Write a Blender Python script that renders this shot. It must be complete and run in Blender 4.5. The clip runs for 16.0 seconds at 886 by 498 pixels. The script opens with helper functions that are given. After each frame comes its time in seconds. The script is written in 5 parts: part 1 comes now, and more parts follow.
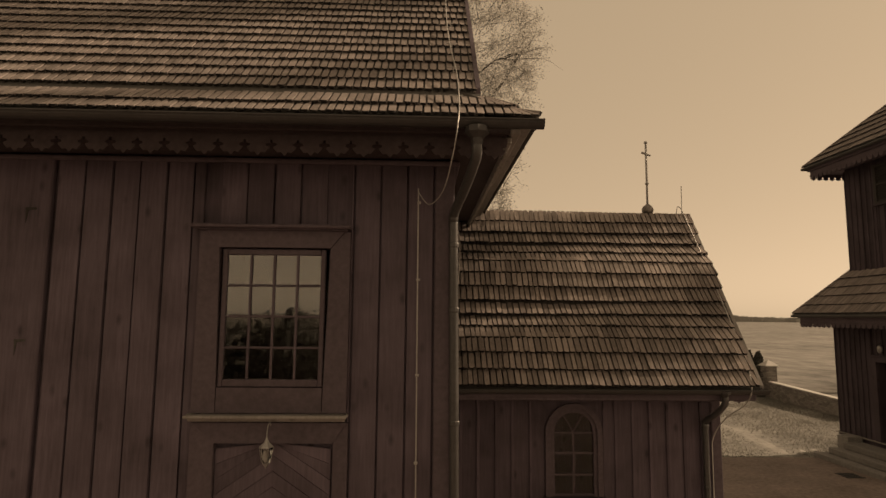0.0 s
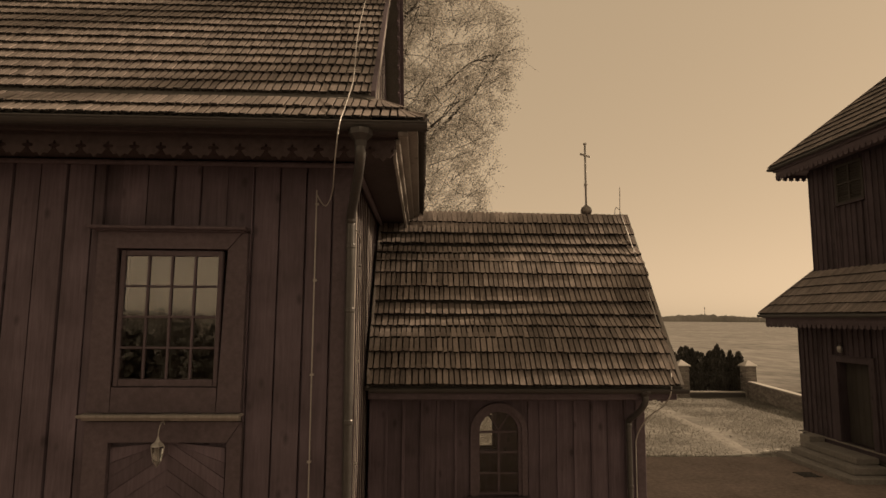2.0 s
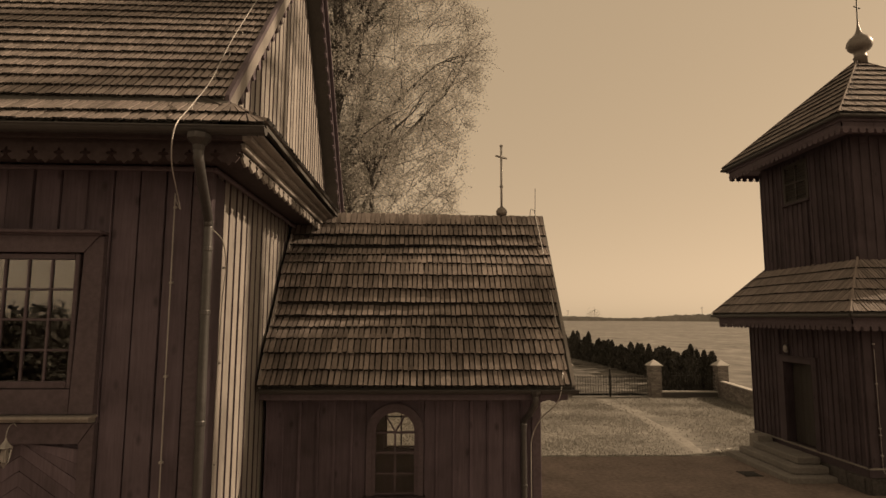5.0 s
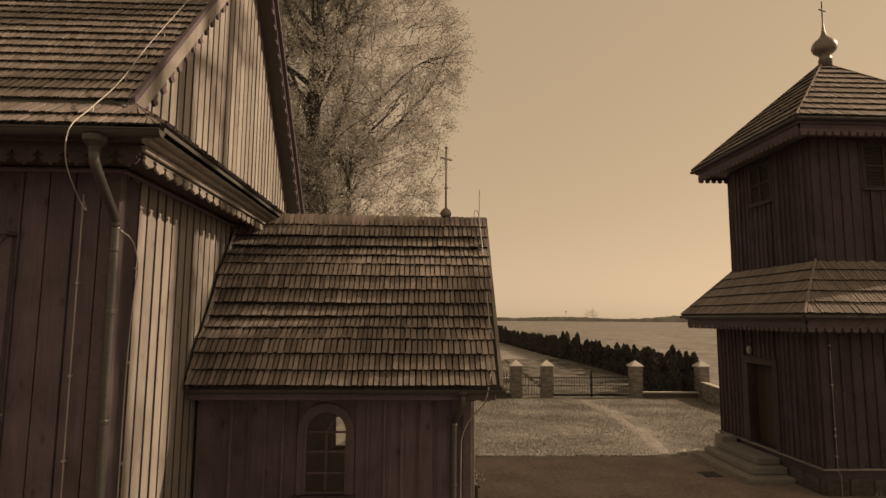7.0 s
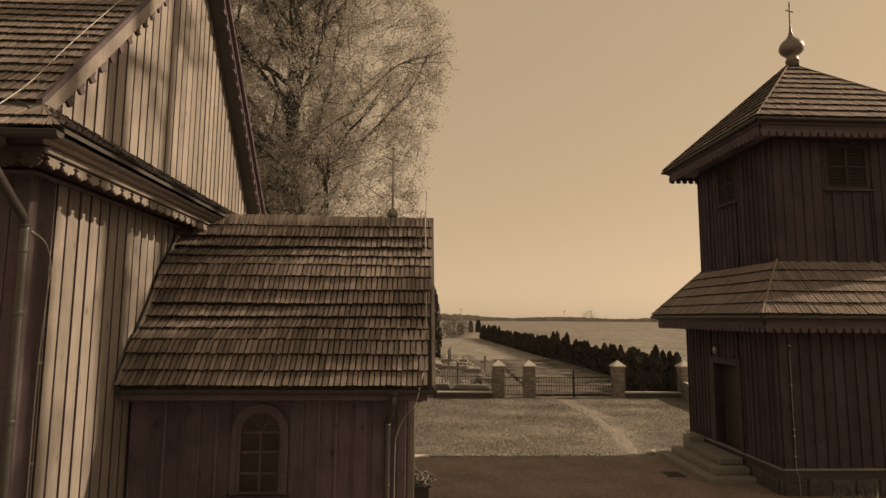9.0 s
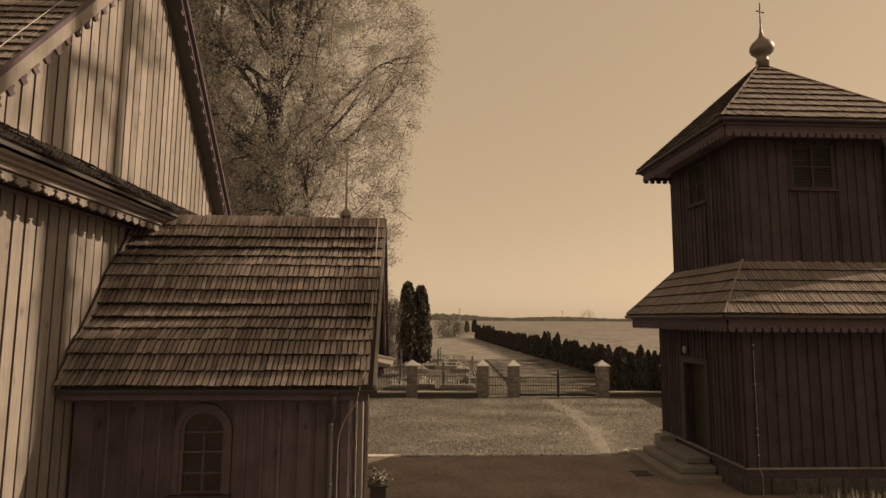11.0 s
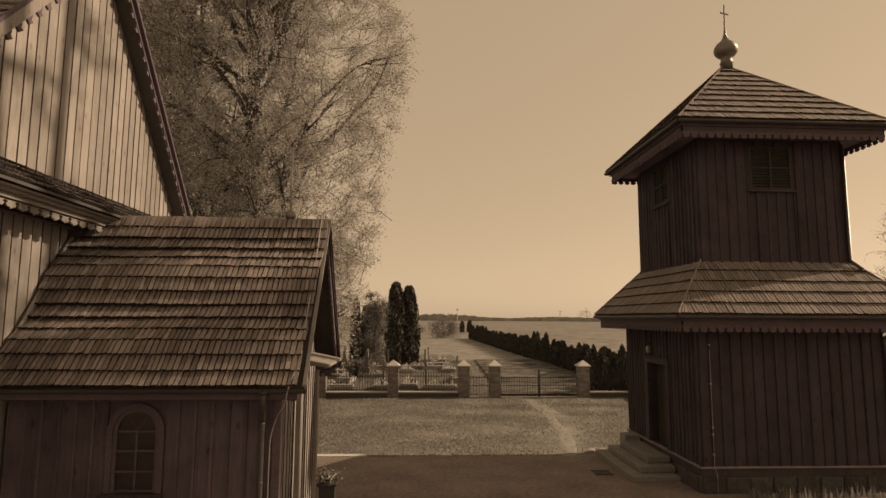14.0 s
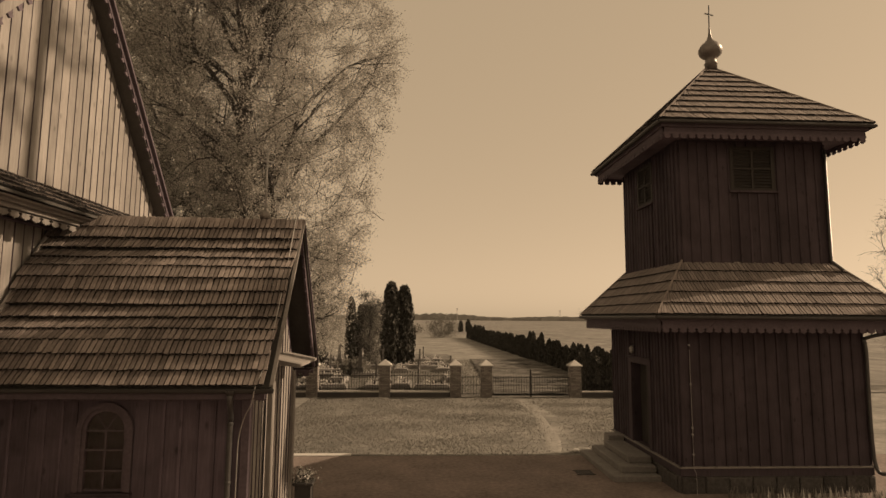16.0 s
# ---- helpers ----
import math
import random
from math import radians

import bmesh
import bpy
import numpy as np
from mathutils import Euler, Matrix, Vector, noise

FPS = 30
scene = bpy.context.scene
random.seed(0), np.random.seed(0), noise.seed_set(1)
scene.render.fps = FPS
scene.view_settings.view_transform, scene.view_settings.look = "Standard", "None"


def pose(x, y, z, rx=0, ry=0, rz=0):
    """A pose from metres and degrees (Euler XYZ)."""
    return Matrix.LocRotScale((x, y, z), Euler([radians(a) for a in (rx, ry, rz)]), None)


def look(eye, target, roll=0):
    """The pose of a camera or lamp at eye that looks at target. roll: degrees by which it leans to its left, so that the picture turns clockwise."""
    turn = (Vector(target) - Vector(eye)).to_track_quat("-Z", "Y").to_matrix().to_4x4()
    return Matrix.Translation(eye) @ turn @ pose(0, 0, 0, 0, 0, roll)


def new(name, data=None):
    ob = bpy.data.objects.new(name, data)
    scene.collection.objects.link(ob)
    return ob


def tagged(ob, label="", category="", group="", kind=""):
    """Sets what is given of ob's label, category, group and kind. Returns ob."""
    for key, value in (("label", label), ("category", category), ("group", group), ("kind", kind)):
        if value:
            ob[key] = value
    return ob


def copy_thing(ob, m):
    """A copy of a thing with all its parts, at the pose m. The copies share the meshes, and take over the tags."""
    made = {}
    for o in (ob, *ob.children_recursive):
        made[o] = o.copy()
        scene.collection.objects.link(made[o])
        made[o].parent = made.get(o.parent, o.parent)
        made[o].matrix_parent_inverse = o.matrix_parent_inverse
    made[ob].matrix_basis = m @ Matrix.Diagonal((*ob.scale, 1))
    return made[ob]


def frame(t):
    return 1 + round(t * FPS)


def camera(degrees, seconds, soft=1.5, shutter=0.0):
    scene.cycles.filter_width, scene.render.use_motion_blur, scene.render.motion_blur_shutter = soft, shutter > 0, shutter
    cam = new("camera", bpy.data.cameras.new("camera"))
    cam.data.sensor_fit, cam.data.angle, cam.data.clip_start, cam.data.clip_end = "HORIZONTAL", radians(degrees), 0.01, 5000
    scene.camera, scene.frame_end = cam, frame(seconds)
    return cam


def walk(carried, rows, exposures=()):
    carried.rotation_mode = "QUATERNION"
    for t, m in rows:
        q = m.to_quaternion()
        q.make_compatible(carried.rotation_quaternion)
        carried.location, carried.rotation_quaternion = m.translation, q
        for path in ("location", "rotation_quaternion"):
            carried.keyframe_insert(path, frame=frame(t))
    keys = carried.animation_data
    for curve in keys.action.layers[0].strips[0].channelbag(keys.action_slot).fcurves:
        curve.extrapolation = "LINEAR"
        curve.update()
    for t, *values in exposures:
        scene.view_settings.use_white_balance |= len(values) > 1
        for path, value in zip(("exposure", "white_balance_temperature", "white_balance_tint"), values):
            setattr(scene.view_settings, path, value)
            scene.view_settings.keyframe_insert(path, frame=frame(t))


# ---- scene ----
cam = camera(74.0, 16.0)
PATH = [
    (0, (0.102, -0.033, 3.965), (0.168, 1.953, 4.192), 0.5),
    (0.5, (0.349, -0.072, 3.962), (0.416, 1.914, 4.191), 0.5),
    (1, (0.6, -0.092, 3.961), (0.669, 1.893, 4.191), 0.4),
    (1.5, (0.838, -0.115, 3.96), (0.908, 1.87, 4.191), 0.4),
    (2, (1.086, -0.133, 3.965), (1.158, 1.853, 4.195), 0.4),
    (2.5, (1.324, -0.151, 3.967), (1.396, 1.834, 4.197), 0.4),
    (3, (1.561, -0.154, 3.97), (1.635, 1.831, 4.202), 0.4),
    (3.5, (1.792, -0.168, 3.976), (1.866, 1.818, 4.208), 0.4),
    (4, (2.037, -0.2, 3.98), (2.112, 1.786, 4.211), 0.4),
    (4.2, (2.13, -0.212, 3.981), (2.206, 1.773, 4.211), 0.3),
    (6.5, (3.173, -0.313, 4.0), (3.252, 1.671, 4.232), 0.3),
    (7, (3.419, -0.346, 3.996), (3.5, 1.639, 4.228), 0.4),
    (7.5, (3.645, -0.367, 3.999), (3.727, 1.618, 4.231), 0.4),
    (8, (3.872, -0.38, 4.006), (3.956, 1.604, 4.238), 0.4),
    (8.5, (4.091, -0.392, 4.009), (4.175, 1.593, 4.24), 0.4),
    (9, (4.315, -0.398, 4.008), (4.4, 1.586, 4.24), 0.4),
    (11.5, (5.273, -0.49, 4.014), (5.364, 1.495, 4.246), 0.3),
    (12, (5.442, -0.509, 4.016), (5.535, 1.476, 4.247), 0.3),
    (12.5, (5.593, -0.536, 4.019), (5.686, 1.448, 4.25), 0.4),
    (13, (5.743, -0.559, 4.022), (5.838, 1.425, 4.253), 0.3),
    (13.5, (5.894, -0.578, 4.02), (5.99, 1.407, 4.251), 0.3),
    (14, (6.04, -0.594, 4.015), (6.135, 1.39, 4.248), 0.3),
    (14.5, (6.173, -0.609, 4.014), (6.268, 1.375, 4.246), 0.4),
    (15, (6.3, -0.61, 4.02), (6.395, 1.374, 4.253), 0.3),
    (15.5, (6.41, -0.624, 4.029), (6.504, 1.36, 4.261), 0.3),
    (16, (6.498, -0.651, 4.032), (6.592, 1.333, 4.263), 0.4),
]
walk(cam, [(t, look(eye, target, roll)) for t, eye, target, roll in PATH])

# ---- world, sun ----
SUN_EL, SUN_AZ = radians(29.0), radians(10.0)
to_sun = Vector((math.cos(SUN_EL) * math.cos(SUN_AZ), math.cos(SUN_EL) * math.sin(SUN_AZ), math.sin(SUN_EL)))
world = bpy.data.worlds.new("sepia_sky")
scene.world = world
world.use_nodes = True
wn, wl = world.node_tree.nodes, world.node_tree.links
sky = wn.new("ShaderNodeTexSky")
sky.sky_type, sky.sun_disc, sky.sun_elevation, sky.sun_rotation = "NISHITA", False, SUN_EL, radians(80.0)
sky.air_density, sky.dust_density, sky.ozone_density = 1.0, 0.7, 1.0
grey = wn.new("ShaderNodeRGBToBW")
tint = wn.new("ShaderNodeMix")
tint.data_type, tint.blend_type = "RGBA", "MULTIPLY"
tint.inputs[0].default_value = 1.0
tint.inputs[7].default_value = (1.0, 0.70, 0.43, 1)
wl.new(sky.outputs[0], grey.inputs[0])
wl.new(grey.outputs[0], tint.inputs[6])
even = wn.new("ShaderNodeMix")          # thin haze evens out the sky
even.data_type = "RGBA"
even.inputs[0].default_value = 0.66
even.inputs[7].default_value = (3.45, 2.52, 1.56, 1)
wl.new(tint.outputs[2], even.inputs[6])
wl.new(even.outputs[2], wn["Background"].inputs["Color"])
wn["Background"].inputs["Strength"].default_value = 0.16
sun = new("sun", bpy.data.lights.new("sun", "SUN"))
sun.data.energy, sun.data.angle, sun.data.color = 4.9, radians(0.6), (1.0, 0.73, 0.48)
sun.matrix_world = look((40, 2, 15), Vector((40, 2, 15)) - to_sun)


# ---- materials ----
def material(name, base, second, rough=0.85, scale=3.0, stretch=(1, 1, 1), fine=40.0, bump=0.3, vary=0.25, metal=0.0,
             stain=0.35, spec=0.25, per="object", fade=0.75, knots=0.0):
    """Two-tone procedural surface: broad stains, stretched fine grain, random shift from piece to piece, relief."""
    base, second = ([fade * sum(q) / 3 + (1 - fade) * v for v in q] for q in (base, second))
    m = bpy.data.materials.new(name)
    m.use_nodes = True
    n, l = m.node_tree.nodes, m.node_tree.links
    p = n["Principled BSDF"]
    p.inputs["Roughness"].default_value, p.inputs["Metallic"].default_value = rough, metal
    p.inputs["Specular IOR Level"].default_value = spec
    geo = n.new("ShaderNodeNewGeometry")
    info = n.new("ShaderNodeObjectInfo")
    rnd = info.outputs["Random"] if per == "object" else geo.outputs["Random Per Island"]
    add = n.new("ShaderNodeVectorMath")
    add.operation = "MULTIPLY_ADD"
    add.inputs[1].default_value = stretch
    l.new(geo.outputs["Position"], add.inputs[0])
    off = n.new("ShaderNodeMath")
    off.operation = "MULTIPLY"
    off.inputs[1].default_value = 37.0
    l.new(rnd, off.inputs[0])
    l.new(off.outputs[0], add.inputs[2])
    broad = n.new("ShaderNodeTexNoise")
    broad.inputs["Scale"].default_value, broad.inputs["Detail"].default_value = scale, 5
    l.new(geo.outputs["Position"], broad.inputs["Vector"])
    grain = n.new("ShaderNodeTexNoise")
    grain.inputs["Scale"].default_value, grain.inputs["Detail"].default_value = fine, 4
    grain.inputs["Roughness"].default_value = 0.65
    l.new(add.outputs[0], grain.inputs["Vector"])
    ramp = n.new("ShaderNodeValToRGB")
    ramp.color_ramp.elements[0].position, ramp.color_ramp.elements[1].position = 0.32, 0.70
    ramp.color_ramp.elements[0].color, ramp.color_ramp.elements[1].color = (*second, 1), (*base, 1)
    mixv = n.new("ShaderNodeMath")
    mixv.operation = "MULTIPLY_ADD"
    mixv.inputs[1].default_value = stain
    l.new(broad.outputs[0], mixv.inputs[0])
    half = n.new("ShaderNodeMath")
    half.operation = "MULTIPLY"
    half.inputs[1].default_value = 1 - stain
    l.new(grain.outputs[0], half.inputs[0])
    l.new(half.outputs[0], mixv.inputs[2])
    l.new(mixv.outputs[0], ramp.inputs[0])
    lev = n.new("ShaderNodeMapRange")
    lev.inputs[3].default_value, lev.inputs[4].default_value = 1 - vary, 1 + vary
    l.new(rnd, lev.inputs[0])
    level = lev.outputs[0]
    if knots:
        where = n.new("ShaderNodeVectorMath")
        where.operation = "MULTIPLY_ADD"
        where.inputs[1].default_value = (5.0, 5.0, 2.6)
        l.new(geo.outputs["Position"], where.inputs[0])
        l.new(off.outputs[0], where.inputs[2])
        cell = n.new("ShaderNodeTexVoronoi")
        cell.inputs["Scale"].default_value = 1.0
        l.new(where.outputs[0], cell.inputs["Vector"])
        ring = n.new("ShaderNodeMapRange")
        ring.inputs[1].default_value, ring.inputs[2].default_value = 0.06, 0.19
        ring.inputs[3].default_value, ring.inputs[4].default_value = 1 - knots, 1.0
        l.new(cell.outputs["Distance"], ring.inputs[0])
        both = n.new("ShaderNodeMath")
        both.operation = "MULTIPLY"
        l.new(lev.outputs[0], both.inputs[0])
        l.new(ring.outputs[0], both.inputs[1])
        level = both.outputs[0]
    shade = n.new("ShaderNodeVectorMath")
    shade.operation = "SCALE"
    l.new(ramp.outputs[0], shade.inputs[0])
    l.new(level, shade.inputs["Scale"])
    l.new(shade.outputs[0], p.inputs["Base Color"])
    if bump:
        b = n.new("ShaderNodeBump")
        b.inputs["Strength"].default_value, b.inputs["Distance"].default_value = bump, 0.01
        l.new(grain.outputs[0], b.inputs["Height"])
        l.new(b.outputs[0], p.inputs["Normal"])
    return m


UP = (9, 9, 0.6)
WOOD = material("stained_boards", (0.165, 0.133, 0.165), (0.066, 0.052, 0.063), 0.75, 1.8, UP, 4.0, 0.3, 0.2, stain=0.6, fade=0.0, knots=0.42)
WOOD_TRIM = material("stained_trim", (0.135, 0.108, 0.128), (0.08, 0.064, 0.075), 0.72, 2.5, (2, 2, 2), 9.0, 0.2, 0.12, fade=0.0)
# the shade under the south eaves is put into this darker base colour
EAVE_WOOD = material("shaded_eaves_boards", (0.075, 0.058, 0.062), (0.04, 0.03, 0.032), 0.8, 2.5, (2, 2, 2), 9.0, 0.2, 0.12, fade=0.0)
# paler copy of the boards: sunlight is put into the base colour
GABLE_WOOD = material("sunlit_tone_boards", (0.40, 0.31, 0.235), (0.22, 0.165, 0.12), 0.7, 1.4, UP, 4.0, 0.25, 0.15, stain=0.5, knots=0.35)
TOWER_WOOD = material("dark_tarred_boards", (0.084, 0.067, 0.081), (0.041, 0.032, 0.038), 0.75, 1.6, UP, 4.0, 0.25, 0.2, stain=0.55, fade=0.0, knots=0.4)
SHINGLE = material("weathered_shingle", (0.33, 0.258, 0.225), (0.165, 0.127, 0.11), 0.85, 1.2, (6, 2, 2), 9.0, 0.35, 0.22, stain=0.45, fade=0.45)
SHINGLE_JOINED = material("weathered_shingle_rows", (0.33, 0.258, 0.225), (0.165, 0.127, 0.11), 0.85, 1.2, (6, 2, 2), 9.0, 0.35, 0.22, stain=0.45, fade=0.45, per="island")
OLD_SHINGLE = material("dark_mossy_shingle", (0.36, 0.28, 0.235), (0.125, 0.096, 0.083), 0.9, 0.9, (6, 2, 2), 9.0, 0.4, 0.3, stain=0.55, fade=0.45)
OLD_SHINGLE_JOINED = material("dark_mossy_shingle_rows", (0.36, 0.28, 0.235), (0.125, 0.096, 0.083), 0.9, 0.9, (6, 2, 2), 9.0, 0.4, 0.3, stain=0.55, fade=0.45, per="island")
DECK = material("roof_decking", (0.10, 0.08, 0.06), (0.05, 0.04, 0.03), 0.9)
METAL = material("brown_sheet_metal", (0.075, 0.058, 0.055), (0.05, 0.04, 0.037), 0.5, 2.0, (1, 1, 1), 20, 0.05, 0.05, metal=0.3, spec=0.4)
# dark end grain, with the shade of each butt put into its colour
BUTT_SHADE = material("shingle_butt_shade", (0.045, 0.034, 0.032), (0.022, 0.017, 0.016), 0.9, 3.0, (2, 2, 2), 15, 0.2, 0.1)
PIPE = material("brown_downpipe_metal", (0.12, 0.094, 0.088), (0.08, 0.06, 0.056), 0.4, 2.0, (1, 1, 1), 20, 0.05, 0.05, metal=0.4, spec=0.5, fade=0.9)
ZINC = material("zinc", (0.42, 0.38, 0.33), (0.3, 0.27, 0.23), 0.42, 4.0, (1, 1, 1), 25, 0.08, 0.1, metal=0.35, spec=0.4)
COPPER = material("dulled_copper", (0.34, 0.25, 0.17), (0.2, 0.14, 0.09), 0.5, 5.0, (1, 1, 1), 25, 0.08, 0.1, metal=0.8, spec=0.5)
WIRE = material("galvanised_wire", (0.52, 0.46, 0.39), (0.38, 0.33, 0.27), 0.5, 4.0, (1, 1, 1), 25, 0.05, 0.1, metal=0.4, spec=0.5)
IRON = material("black_iron", (0.055, 0.045, 0.038), (0.03, 0.025, 0.02), 0.6, 4.0, (1, 1, 1), 25, 0.1, 0.1, metal=0.3)
MORTAR = material("mortar", (0.15, 0.12, 0.1), (0.10, 0.08, 0.065), 0.95, 6.0, (1, 1, 1), 40, 0.4, 0.05)
CAPSTONE = material("pale_concrete", (0.62, 0.54, 0.43), (0.48, 0.41, 0.32), 0.9, 3.0, (1, 1, 1), 30, 0.25, 0.1)
STONE = material("step_stone", (0.30, 0.25, 0.20), (0.19, 0.155, 0.12), 0.9, 2.0, (1, 1, 1), 14, 0.3, 0.15)
# dark base colour carries the shade at the tower's foot
PLINTH = material("shade_dark_plinth_stone", (0.14, 0.108, 0.1), (0.05, 0.038, 0.035), 0.95, 2.2, (1, 1, 1), 12, 0.5, 0.25)
GRAVE = material("grave_stone", (0.34, 0.29, 0.24), (0.14, 0.115, 0.095), 0.5, 2.0, (1, 1, 1), 14, 0.15, 0.45)
GRASS_SOIL = material("dry_grass_ground", (0.38, 0.325, 0.21), (0.10, 0.083, 0.052), 0.95, 0.35, (0.6, 1, 1), 4.0, 0.6, 0.0, stain=0.5)
GRASS = material("grass_blades", (0.35, 0.30, 0.19), (0.17, 0.142, 0.088), 0.8, 0.4, (1, 1, 1), 3.0, 0.0, 0.12, per="island")
YARD = material("gravel_yard", (0.30, 0.235, 0.205), (0.115, 0.088, 0.076), 0.95, 0.9, (1, 1, 1), 9.0, 0.6, 0.0, stain=0.4, fade=0.2)
PATH_EARTH = material("pale_trodden_earth", (0.38, 0.32, 0.21), (0.18, 0.15, 0.10), 0.95, 0.5, (1, 1, 1), 6.0, 0.4, 0.0, stain=0.35)
PLOUGH = material("ploughed_earth", (0.27, 0.22, 0.15), (0.012, 0.01, 0.007), 0.95, 0.5, (0.3, 1.0, 1), 1.7, 0.6, 0.0, stain=0.2)
CEMETERY = material("dark_cemetery_turf", (0.24, 0.20, 0.13), (0.06, 0.049, 0.032), 0.95, 0.7, (0.7, 1, 1), 3.0, 0.6, 0.0, stain=0.4)
FIELD = material("stubble_field", (0.33, 0.275, 0.185), (0.085, 0.066, 0.042), 0.95, 0.04, (1.0, 0.45, 1), 0.55, 0.3, 0.0, stain=0.3)
HEDGE = material("thuja_foliage", (0.13, 0.115, 0.065), (0.05, 0.044, 0.025), 0.8, 2.0, (1, 1, 1), 9.0, 0.0, 0.4, per="island")
LEAF = material("spring_leaves", (0.62, 0.54, 0.38), (0.38, 0.32, 0.21), 0.7, 0.5, (1, 1, 1), 3.0, 0.0, 0.4, per="island")
BUSH = material("bush_leaves", (0.30, 0.255, 0.155), (0.15, 0.125, 0.075), 0.75, 0.8, (1, 1, 1), 3.0, 0.0, 0.4, per="island")
# lightened foliage: the haze of distance is put into this colour
FAR_WOOD = material("hazed_far_woods", (0.42, 0.37, 0.28), (0.30, 0.26, 0.19), 0.95, 0.02, (1, 1, 1), 0.2, 0.0, 0.15, per="island")
BARK = material("bark", (0.13, 0.10, 0.075), (0.06, 0.046, 0.034), 0.95, 2.0, (3, 3, 0.5), 8.0, 0.6, 0.1)
PETAL = material("pale_petals", (0.75, 0.68, 0.56), (0.5, 0.44, 0.34), 0.6, 9.0, (1, 1, 1), 30, 0.0, 0.25, per="island")
POT = material("dark_planter", (0.07, 0.055, 0.045), (0.045, 0.035, 0.03), 0.6, 4.0, (1, 1, 1), 20, 0.1, 0.05)
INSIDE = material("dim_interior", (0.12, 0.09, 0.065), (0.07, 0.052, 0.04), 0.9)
BULB = material("opal_bulb", (0.8, 0.75, 0.65), (0.7, 0.65, 0.55), 0.3, bump=0)
DARKDOOR = material("dark_door_boards", (0.07, 0.05, 0.038), (0.04, 0.03, 0.022), 0.7, 1.6, UP, 4.0, 0.25, 0.1)


for m in (LEAF, BUSH, GRASS):
    # thin leaves let light through
    n, l = m.node_tree.nodes, m.node_tree.links
    p = n["Principled BSDF"]
    thin, both = n.new("ShaderNodeBsdfTranslucent"), n.new("ShaderNodeMixShader")
    both.inputs[0].default_value = 0.42
    l.new(p.inputs["Base Color"].links[0].from_socket, thin.inputs[0])
    l.new(p.outputs[0], both.inputs[1])
    l.new(thin.outputs[0], both.inputs[2])
    l.new(both.outputs[0], n["Material Output"].inputs[0])


def glass_material(name, rough, tint_value, ior=1.95):
    m = bpy.data.materials.new(name)
    m.use_nodes = True
    p = m.node_tree.nodes["Principled BSDF"]
    p.inputs["Base Color"].default_value = (*tint_value, 1)
    p.inputs["Transmission Weight"].default_value, p.inputs["Roughness"].default_value, p.inputs["IOR"].default_value = 1.0, rough, ior
    return m


GLASS = glass_material("window_glass", 0.01, (0.9, 0.9, 0.88))
PLAIN_GLASS = glass_material("plain_glass", 0.01, (0.92, 0.92, 0.9), 1.4)


# ---- mesh helpers ----
def part(name, V, F, mat, parent=None, label="", smooth=False):
    me = bpy.data.meshes.new(name)
    me.from_pydata([tuple(v) for v in V], [], F)
    me.materials.append(mat)
    if smooth:
        me.polygons.foreach_set("use_smooth", [True] * len(me.polygons))
    me.update()
    ob = new(name, me)
    ob.parent = parent
    if label:
        ob["label"] = label
    return ob


def shared(name, me, m, parent):
    ob = new(name, me)
    ob.parent = parent
    ob.matrix_basis = m
    return ob


def thing(name, label, category, at=(0, 0, 0), group="", kind=""):
    ob = new(name)
    ob.location = at
    return tagged(ob, label, category, group, kind)


BOXF = [(0, 3, 2, 1), (4, 5, 6, 7), (0, 1, 5, 4), (1, 2, 6, 5), (2, 3, 7, 6), (3, 0, 4, 7)]


def box(x0, x1, y0, y1, z0, z1):
    return [(x0, y0, z0), (x1, y0, z0), (x1, y1, z0), (x0, y1, z0), (x0, y0, z1), (x1, y0, z1), (x1, y1, z1), (x0, y1, z1)], list(BOXF)


def soft_box(x0, x1, y0, y1, z0, z1, r=0.008):
    """A box whose long edges are chamfered by r."""
    bm = bmesh.new()
    v, f = box(x0, x1, y0, y1, z0, z1)
    vs = [bm.verts.new(p) for p in v]
    for q in f:
        bm.faces.new([vs[i] for i in q])
    bmesh.ops.bevel(bm, geom=list(bm.edges), offset=r, segments=1, affect="EDGES")
    bm.verts.index_update()
    V = [tuple(v.co) for v in bm.verts]
    F = [[v.index for v in q.verts] for q in bm.faces]
    bm.free()
    return V, F


def joined(*lots):
    V, F = [], []
    for v, f in lots:
        k = len(V)
        V += list(v)
        F += [[i + k for i in q] for q in f]
    return V, F


def moved(lot, m):
    return [tuple(m @ Vector(v)) for v in lot[0]], lot[1]


def tube(points, r, sides=8, radii=None, caps=True):
    P = [Vector(p) for p in points]
    V, F = [], []
    ref = Vector((0, 0, 1))
    if abs((P[-1] - P[0]).normalized().dot(ref)) > 0.9:
        ref = Vector((1, 0, 0))
    for i, p in enumerate(P):
        d = (P[min(i + 1, len(P) - 1)] - P[max(i - 1, 0)]).normalized()
        a = d.cross(ref).normalized()
        b = d.cross(a).normalized()
        q = radii[i] if radii else r
        V += [tuple(p + q * (math.cos(k * math.tau / sides) * a + math.sin(k * math.tau / sides) * b)) for k in range(sides)]
    for i in range(len(P) - 1):
        for k in range(sides):
            j = (k + 1) % sides
            F.append([i * sides + k, i * sides + j, (i + 1) * sides + j, (i + 1) * sides + k])
    if caps:
        F.append(list(range(sides))[::-1])
        F.append([(len(P) - 1) * sides + k for k in range(sides)])
    return V, F


